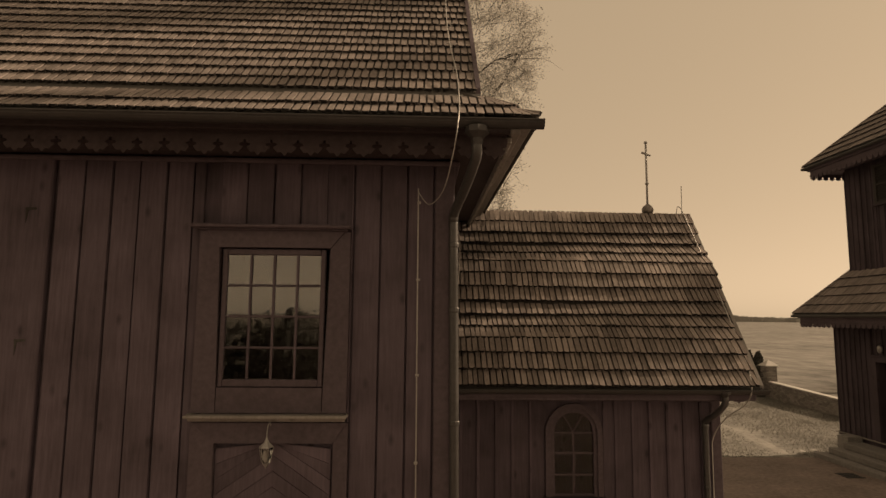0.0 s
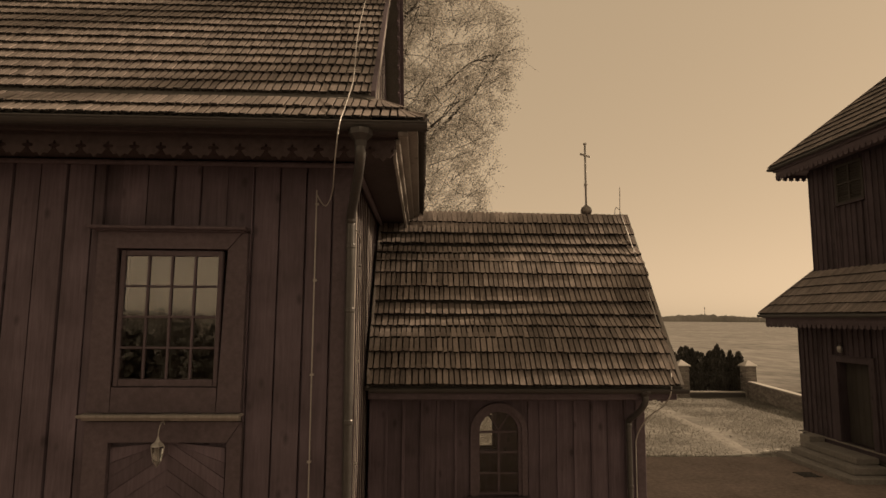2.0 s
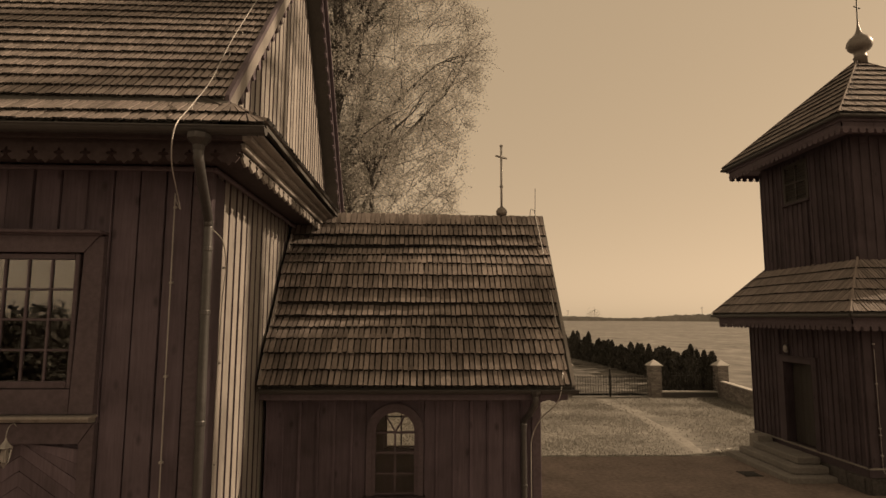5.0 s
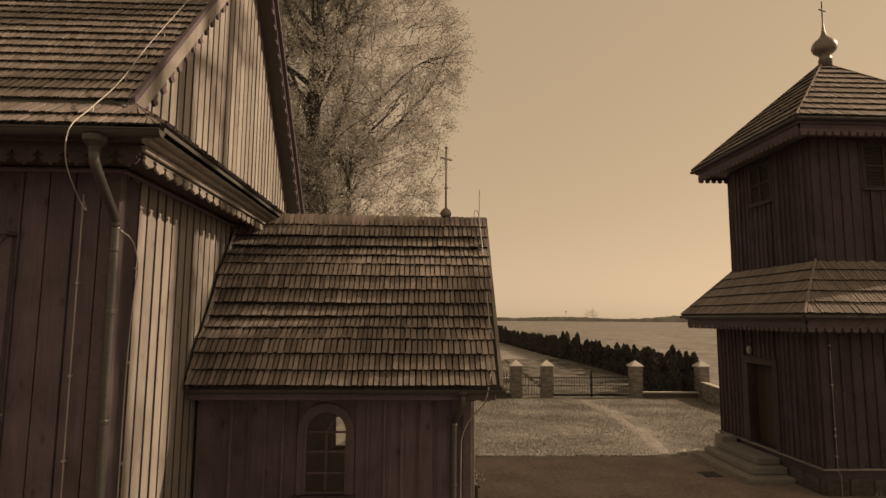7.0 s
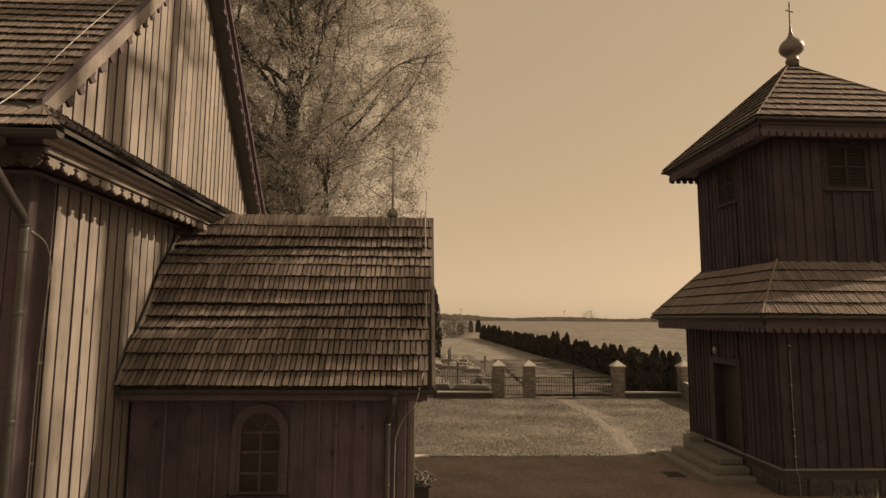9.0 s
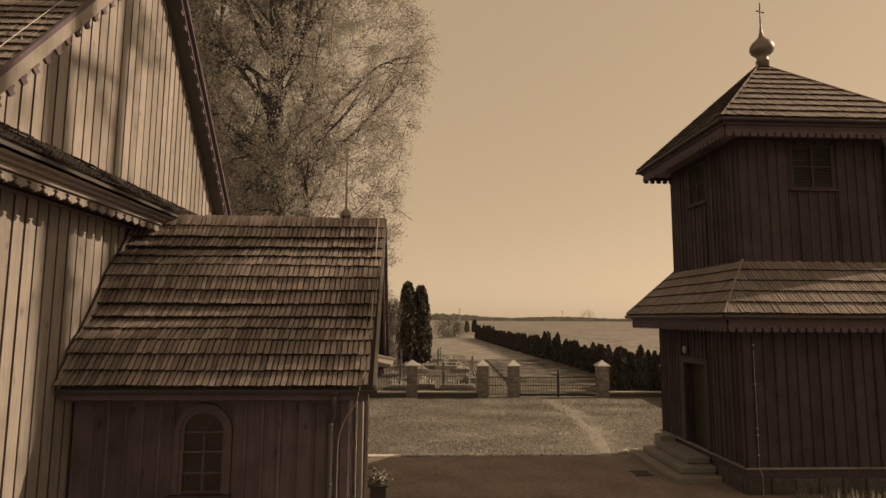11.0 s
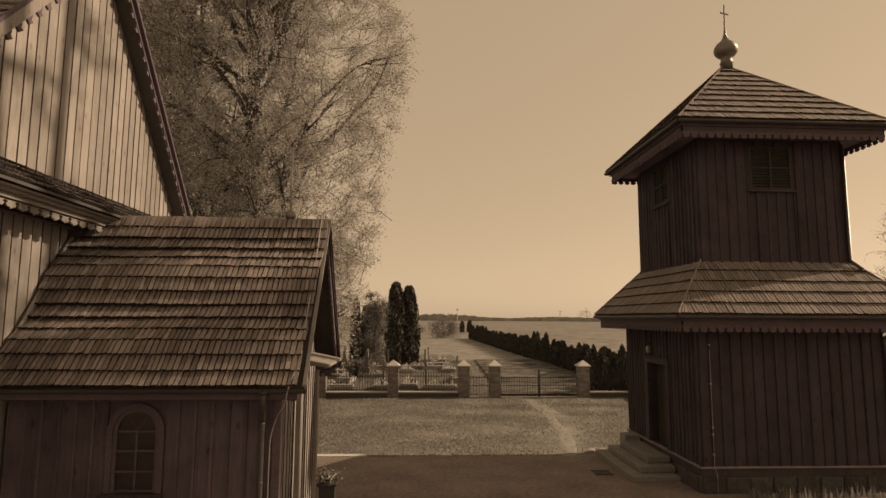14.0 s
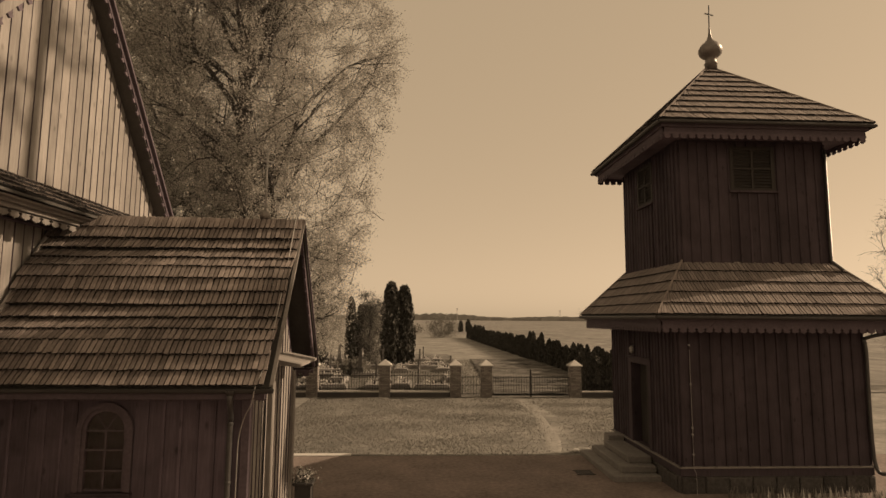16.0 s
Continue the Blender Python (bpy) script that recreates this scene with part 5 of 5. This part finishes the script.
def tree(at, height, radius, seed, leaves, label, trunk_r=0.42, low=0.14, size=0.075, limbs=34, mat=None, subs=10, fill=0.0):
    """Trunk, limbs, boughs and twigs inside a full rounded crown; leaves sit in clumps about the twigs."""
    rng = random.Random(seed)
    ob = thing("tree", label, "tree", at, "churchyard trees")

    def reach_at(z):
        f = z / height
        return radius * (min(1.0, 0.62 + 0.75 * max(0, f - low)) if f < 0.62 else max(0.0, 1 - ((f - 0.62) / 0.42) ** 2) ** 0.6)
    lots, twigs = [], []
    trunk = grow(rng, (0, 0, -0.2), (rng.gauss(0, 0.03), rng.gauss(0, 0.03), 1), height * 0.93, 14, 0.15, 0.05)
    tr = [trunk_r * (1 - i / 14) ** 0.8 + 0.03 for i in range(15)]
    tr[0] *= 1.4
    part("trunk", *tube(trunk, 0, 9, tr), BARK, ob, smooth=True)
    for i in range(limbs):
        f = low + (0.94 - low) * (i / limbs) ** 1.1
        k = f * 14
        j = min(int(k), 13)
        p = trunk[j].lerp(trunk[j + 1], k - j)
        az = i * 2.4 + rng.uniform(-0.5, 0.5)
        el = 0.25 + 0.75 * f + rng.uniform(-0.2, 0.25)
        d = (math.cos(az) * math.cos(el), math.sin(az) * math.cos(el), math.sin(el))
        ln = max(1.2, 1.05 * reach_at(min(height * 0.95, p.z + 2.0)) * rng.uniform(0.85, 1.15) / max(0.5, math.cos(el)))
        pts = grow(rng, p, d, ln, 9, 0.01, 0.17)
        for n in range(3, len(pts)):
            if math.hypot(pts[n].x, pts[n].y) > reach_at(min(pts[n].z, height)) * 0.97:
                pts = pts[:n]
                break
        last = len(pts) - 1
        r = tr[j] * 0.45
        lots.append(limb_tube(pts, r, 0.015, 5))
        for q in range(subs):
            t = rng.uniform(0.2, 1.0) * last
            a = min(int(t), last - 1)
            s = pts[a].lerp(pts[a + 1], t - a)
            dd = (pts[a + 1] - pts[a]).normalized() + Vector((rng.gauss(0, 0.6), rng.gauss(0, 0.6), rng.gauss(0.0, 0.45)))
            sl = ln * rng.uniform(0.16, 0.38)
            sp = grow(rng, s, dd, sl, 5, -0.03, 0.16)
            if math.hypot(sp[-1].x, sp[-1].y) > reach_at(min(max(sp[-1].z, 0), height)) * 1.02:
                continue
            lots.append(limb_tube(sp, max(0.016, r * 0.2), 0.006, 4))
            for w in range(6):
                e = rng.randrange(1, 6)
                tp = grow(rng, sp[e], (sp[e] - sp[e - 1]).normalized() + Vector((rng.gauss(0, 0.7), rng.gauss(0, 0.7), rng.gauss(-0.1, 0.5))), rng.uniform(0.5, 1.3), 3, -0.06, 0.2)
                lots.append(limb_tube(tp, 0.008, 0.003, 3))
                twigs += [tp[1], tp[2], tp[3]]
            twigs += sp[2:]
    for _ in range(int(fill)):
        z = rng.uniform(low * height * 0.75, height * 0.97)
        q, a = reach_at(z) * rng.uniform(0.3, 1.0) ** 0.45 * 0.94, rng.uniform(0, math.tau)
        p = Vector((q * math.cos(a), q * math.sin(a), z))
        back = Vector((p.x * -0.12 + rng.gauss(0, 0.6), p.y * -0.12 + rng.gauss(0, 0.6), rng.gauss(-0.6, 0.4)))
        lots.append(limb_tube([p + back, p + back * 0.4, p], 0.018, 0.007, 3))
        for w in range(4):
            tp = grow(rng, p + back * rng.uniform(0, 0.6), Vector((p.x, p.y, 1.0)).normalized() + Vector((rng.gauss(0, 0.8), rng.gauss(0, 0.8), rng.gauss(0, 0.6))), rng.uniform(0.5, 1.1), 3, -0.05, 0.2)
            lots.append(limb_tube(tp, 0.007, 0.003, 3))
            twigs += tp[1:]
    part("limbs", *joined(*lots), BARK, ob)["kind"] = "stuff"
    tw = [tuple(v) for v in twigs]
    tw = np.array(tw)
    lim = np.array([reach_at(max(0.0, z)) for z in tw[:, 2]])
    tw = tw[np.hypot(tw[:, 0], tw[:, 1]) < lim * 1.03]

    def place(g, n):
        clump = g.uniform(0.05, 1.0, len(tw))
        idx = g.choice(len(tw), n, p=clump / clump.sum())
        return tw[idx] + g.normal(0, 1, (n, 3)) * 0.15
    triangles("crown", flakes(leaves, place, size, seed), 4, mat or LEAF, ob)["kind"] = "stuff"
    return ob


tree((-0.85, 27.5, GZ), 26, 6.9, 5, 400000, "tall churchyard lime tree in fresh sparse leaf", trunk_r=0.55, limbs=60, subs=13, fill=1300, size=0.044)
tree((-6.1, 29.5, GZ), 27, 7.2, 12, 190000, "tall tree in fresh leaf behind the church", limbs=46, subs=10, fill=800, size=0.047)
tree((-13.0, 33, GZ), 25, 7.0, 23, 60000, "tall tree in fresh leaf behind the church", limbs=26, fill=500)


def thuja_mesh(name, h, r, count, seed, blunt=0.55):
    def place(g, n):
        t = g.uniform(0, 1, n) ** 0.85
        prof = r * np.clip(1.15 * (1 - t) ** blunt, 0, 1) * np.clip(0.75 + t * 2, 0, 1)
        a = g.uniform(0, math.tau, n)
        prof = prof * (0.88 + 0.12 * np.sin(a * 5 + t * 17)) * g.uniform(0.72, 1.08, n)
        return np.stack([prof * np.cos(a), prof * np.sin(a), t * h], 1)
    V = flakes(count, place, 0.11 * (r / 0.45) ** 0.5, seed)
    V = V.reshape(-1, 4, 3)
    mid = V.mean(1, keepdims=True)
    V = mid + (V - mid) * np.array([0.75, 0.75, 1.5])
    n = 9
    core = []
    for i in range(6):
        t0, t1 = i / 6, (i + 1) / 6
        for k in range(n):
            q = []
            for t, kk in ((t0, k), (t0, k + 1), (t1, k + 1), (t1, k)):
                pr_ = 0.72 * r * min(1, 1.15 * (1 - t) ** blunt) * min(1, 0.75 + 2 * t)
                q.append((pr_ * math.cos(kk * math.tau / n), pr_ * math.sin(kk * math.tau / n), t * h * 0.97))
            core.append(q)
    ob = triangles(name, np.concatenate([V.reshape(-1, 3), np.array(core).reshape(-1, 3)]), 4, HEDGE)
    return ob


hedge = [tagged(thuja_mesh("thuja", 2.35, 0.48, 1300, 50 + i), "dark columnar thuja in a hedge row", "shrub", "thuja hedge row") for i in range(4)]
for i, ob in enumerate(hedge):
    ob.matrix_basis = pose(19.4 - 0.1 * i, 33.6 + 0.75 * i, GZ, 0, 0, 40 * i)
rh = random.Random(77)
y = 36.6
while y < 125:
    s = rh.choice((0.8, 0.88, 0.95, 1.0, 1.22))
    m = pose(19.3 - 0.014 * (y - 34) + rh.uniform(-0.15, 0.15), y, GZ, 0, 0, rh.uniform(0, 360))
    c = copy_thing(rh.choice(hedge), m)
    c.scale = (rh.uniform(0.95, 1.3), rh.uniform(0.95, 1.3), s)
    y += rh.uniform(0.65, 0.95)
for x, y, s in ((16.2, 33.8, 1.05), (17.2, 34.0, 0.95), (18.2, 33.7, 1.15)):
    c = copy_thing(rh.choice(hedge), pose(x, y, GZ, 0, 0, rh.uniform(0, 360)))
    c.scale = (1.05, 1.05, s)
big = tagged(thuja_mesh("columnar_thuja", 7.5, 1.02, 5200, 91, 0.3), "tall dark columnar thuja in the cemetery", "tree", "cemetery thujas")
big.matrix_basis = pose(4.35, 54, GZ)
c = copy_thing(big, pose(5.55, 54.6, GZ, 0, 0, 120))
c.scale = (1, 1, 0.96)
for x, y, s, w in ((0.55, 55.5, 0.82, 0.55), (1.35, 56.2, 0.72, 0.5), (-1.9, 50, 0.95, 1.0), (22.5, 175, 0.5, 0.9), (20.5, 178, 0.45, 0.8), (17.5, 180, 0.4, 0.9), (2.0, 150, 0.5, 0.9)):
    c = copy_thing(big, pose(x, y, GZ, 0, 0, rh.uniform(0, 360)))
    c.scale = (w, w, s)
tree((2.6, 51, GZ), 6.6, 1.25, 61, 9000, "young slender tree among the graves", 0.09, 0.1, 0.06, 18, BUSH)
tree((2.0, 58, GZ), 5.2, 1.1, 62, 7000, "young slender tree among the graves", 0.08, 0.1, 0.06, 16, BUSH)
tree((40.7, 38.0, GZ), 13, 2.8, 71, 2200, "bare-branched tree east of the tower", 0.22, 0.2, 0.07, 22)
for x, y, h, seed, girth in ((22.0, 12.2, 34, 72, 0.55), (22.4, 13.1, 35, 73, 0.28), (22.6, 10.7, 30, 75, 0.45)):
    tree((x, y, 0.0), h, 2.3, seed, 900, "tall slender tree east of the church, mostly bare", girth, 0.44 if seed == 75 else 0.5, 0.09, 13 if seed == 75 else 10, None, 5)


def bush(at, r, count, seed, label, size=0.16, mat=None):
    V = flakes(count, lambda g, n: (lambda v: v / np.linalg.norm(v, axis=1)[:, None] * g.uniform(0.25, 1.0, (n, 1)) ** 0.5 * np.array(r) * (1 + 0.25 * np.sin(v[:, :1] * 6)))(g.normal(0, 1, (n, 3))) + np.array((0, 0, r[2] * 0.8)), size * r[0] ** 0.4, seed)
    ob = tagged(triangles("bush", V, 4, mat or BUSH), label, "bush")
    ob.location = at
    return ob


bush((12.6, 128, GZ), (3.4, 3.0, 2.6), 6000, 1, "rounded leafless bush by the lane", 0.07)
bush((7.0, 160, GZ), (2.2, 2, 1.4), 500, 2, "low bush at the edge of the cemetery")
bush((1.5, 170, GZ), (3.0, 2, 1.6), 600, 3, "low bush at the edge of the cemetery")
bush((2.0, 44, GZ), (1.0, 0.9, 0.7), 900, 4, "clipped shrub on a grave")
bush((210, 700, GZ), (9, 8, 9), 700, 5, "lone tree on the far field")

# graves
def grave(kind, seed):
    rng = random.Random(seed)
    g = thing("grave", ("low polished grave slab with a headstone", "grave with a kerb and a stone cross", "grave with a tall stone obelisk", "plain grave slab with flowers and lanterns")[kind], "grave", (0, 0, 0), "cemetery graves")
    part("kerb", *joined(soft_box(-0.55, 0.55, 0, 0.12, -0.1, 0.28), soft_box(-0.55, 0.55, 1.98, 2.1, -0.1, 0.28), soft_box(-0.55, -0.43, 0.121, 1.979, -0.1, 0.28), soft_box(0.43, 0.55, 0.121, 1.979, -0.1, 0.28)), GRAVE, g)
    part("slab", *soft_box(-0.47, 0.47, 0.08, 2.02, 0.282, 0.36, 0.015), GRAVE, g)
    if kind == 0:
        part("headstone", *prism([(-0.4, 0), (0.4, 0), (0.4, 0.65), (0.2, 0.8), (-0.2, 0.8), (-0.4, 0.65)], (0, 1.8, 0.362), (1, 0, 0), (0, 0, 1), (0, 0.14, 0)), GRAVE, g)
    elif kind == 1:
        part("cross", *joined(soft_box(-0.07, 0.07, 1.8, 1.92, 0.362, 1.7), soft_box(-0.33, -0.071, 1.805, 1.915, 1.22, 1.35), soft_box(0.071, 0.33, 1.805, 1.915, 1.22, 1.35)), GRAVE, g)
    elif kind == 2:
        part("obelisk", *joined(soft_box(-0.24, 0.24, 1.6, 2.05, 0.362, 0.75), ([(-0.16, 1.68, 0.75), (0.16, 1.68, 0.75), (0.16, 1.98, 0.75), (-0.16, 1.98, 0.75), (-0.09, 1.74, 1.9), (0.09, 1.74, 1.9), (0.09, 1.92, 1.9), (-0.09, 1.92, 1.9)], list(BOXF))), GRAVE, g)
    for i in range(3 + kind % 2 * 2):
        part("grave_lantern", *lathe([(0.05, 0), (0.055, 0.12), (0.03, 0.17), (0.02, 0.2)], (rng.uniform(-0.35, 0.35), rng.uniform(0.2, 1.5), 0.362), 7), rng.choice((CAPSTONE, COPPER, POT)), g)
    triangles("flowers", flakes(90, ball((0.35, 0.25, 0.2), (rng.uniform(-0.2, 0.2), 1.4, 0.48)), 0.05, seed), 4, PETAL if kind % 2 else BUSH, g)["kind"] = "stuff"
    return g


kinds = [grave(k, 100 + k) for k in range(4)]
rg = random.Random(8)
spots = []
for row in range(7):
    for i in range(9):
        x, y = -3.5 + i * 1.55 + rg.uniform(-0.3, 0.3), 35.2 + row * 3.6 + rg.uniform(-0.4, 0.4)
        if rg.random() < 0.66 and x < 9.3 and not (3.2 < x < 6.4 and 51 < y < 57):
            spots.append((x, y))
for i, (x, y) in enumerate(spots):
    m = pose(x, y, GZ, 0, 0, rg.uniform(-6, 6) + 90 * (rg.random() < 0.35))
    if i < 4:
        kinds[i].matrix_basis = m
    else:
        copy_thing(kinds[rg.choice((0, 0, 1, 1, 1, 3, 3, 3, 3, 2))], m)

# far woods, masts
gw = np.random.default_rng(5)
lots = []
for ring, count, seed in ((940, 5200, 1),):
    a = gw.uniform(0, math.tau, count)
    patch = 0.5 + 0.5 * np.sin(a * 9 + 1.0) * np.sin(a * 23 + 0.5)
    r = ring * gw.uniform(0.95, 1.15, count)
    h = (3 + 7 * np.clip(patch, 0, 1)) * gw.uniform(0.7, 1.15, count)
    w = gw.uniform(4, 11, count)
    a, r, h, w = a.tolist(), r.tolist(), h.tolist(), w.tolist()
    for i in range(count):
        x, y = r[i] * math.sin(a[i]), r[i] * math.cos(a[i])
        t = Vector((y, -x, 0)).normalized()
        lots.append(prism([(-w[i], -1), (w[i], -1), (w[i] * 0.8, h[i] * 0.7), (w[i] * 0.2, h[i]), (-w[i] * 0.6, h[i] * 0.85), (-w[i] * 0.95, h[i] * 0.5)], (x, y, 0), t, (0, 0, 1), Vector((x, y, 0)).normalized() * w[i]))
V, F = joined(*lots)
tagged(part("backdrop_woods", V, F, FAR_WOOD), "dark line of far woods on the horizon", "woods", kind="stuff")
# trees behind the camera, seen only in the window panes
for i, (x, y, h, r) in enumerate(((-30, -60, 5, 8), (-14, -56, 4.2, 7), (-3, -62, 5, 8), (9, -58, 4, 7), (22, -60, 5, 8))):
    bush((x, y, 0), (r, r * 0.8, h / 2), 5000, 30 + i, "leafy shrub far south of the churchyard", 0.09)
# made-up shrub row, placed to darken the reflections in the lower panes
for i in range(11):
    bush((-24 + i * 3.6, -13.5 - (i % 3) * 0.8, 0), (2.6, 1.6, (1.9, 2.15, 1.75, 2.4)[i % 4]), 4500, 60 + i, "unseen dark shrub added south of the church for the pane reflections", 0.12, HEDGE)
for x, y, h in ((231.4, 905, 16), (274, 907, 17), (70, 880, 18), (440, 900, 22)):
    p = thing("utility_pole", "slender mast standing far off on the field", "mast", (x, y, 0), "far masts")
    part("pole", *tube([(0, 0, -1), (0, 0, h)], 0.45, 5), CAPSTONE, p)
    part("cross_arm", *tube([(-2.2, 0, h * 0.93), (2.2, 0, h * 0.93)], 0.3, 4), CAPSTONE, p)


def lawn(x, y):
    u = (y - 16) / 16.5
    px_ = 10.6 + 1.75 * np.sin(np.clip(u, 0, 1) * 2.2)
    wide = 0.35 + 1.1 * (1 - np.clip(u, 0, 1)) ** 2
    chance = np.random.default_rng(3).uniform(0, 1, len(x))
    return (chance > 0.95 * np.exp(-((x - px_) / wide) ** 2)) & (y > 17.0)


grass("lawn_grass", 1.0, 20.0, 16.3, 32.0, 90000, 4, "short dry spring grass of the churchyard lawn", 0.045, lawn)
grass("cemetery_grass", -4.0, 19.0, 32.6, 60.0, 40000, 6, "tufted grass between the graves", 0.13)
grass("plinth_weeds", 13.6, 19.0, 12.4, 13.0, 420, 7, "sunlit weeds along the tower plinth", 0.22)
tagged(part("pavement_edge", *soft_box(1.2, 4.7, 17.02, 17.3, 0.0, 0.055, 0.01), CAPSTONE), "pale concrete edging strip between yard and lawn", "edging", kind="structure")
rs = random.Random(14)
for i in range(12):
    q = rs.uniform(0.05, 0.12)
    st = part("stone", *soft_box(-q, q, -q * 0.7, q * 0.7, -0.02, q * 0.7, q * 0.3), CAPSTONE)
    st.matrix_basis = pose(rs.uniform(11.3, 12.5), rs.uniform(17.4, 17.9), 0.0, rs.uniform(-8, 8), rs.uniform(-8, 8), rs.uniform(0, 180))
    tagged(st, "pale loose stone beside the tower steps", "stone", "loose stones by the steps")
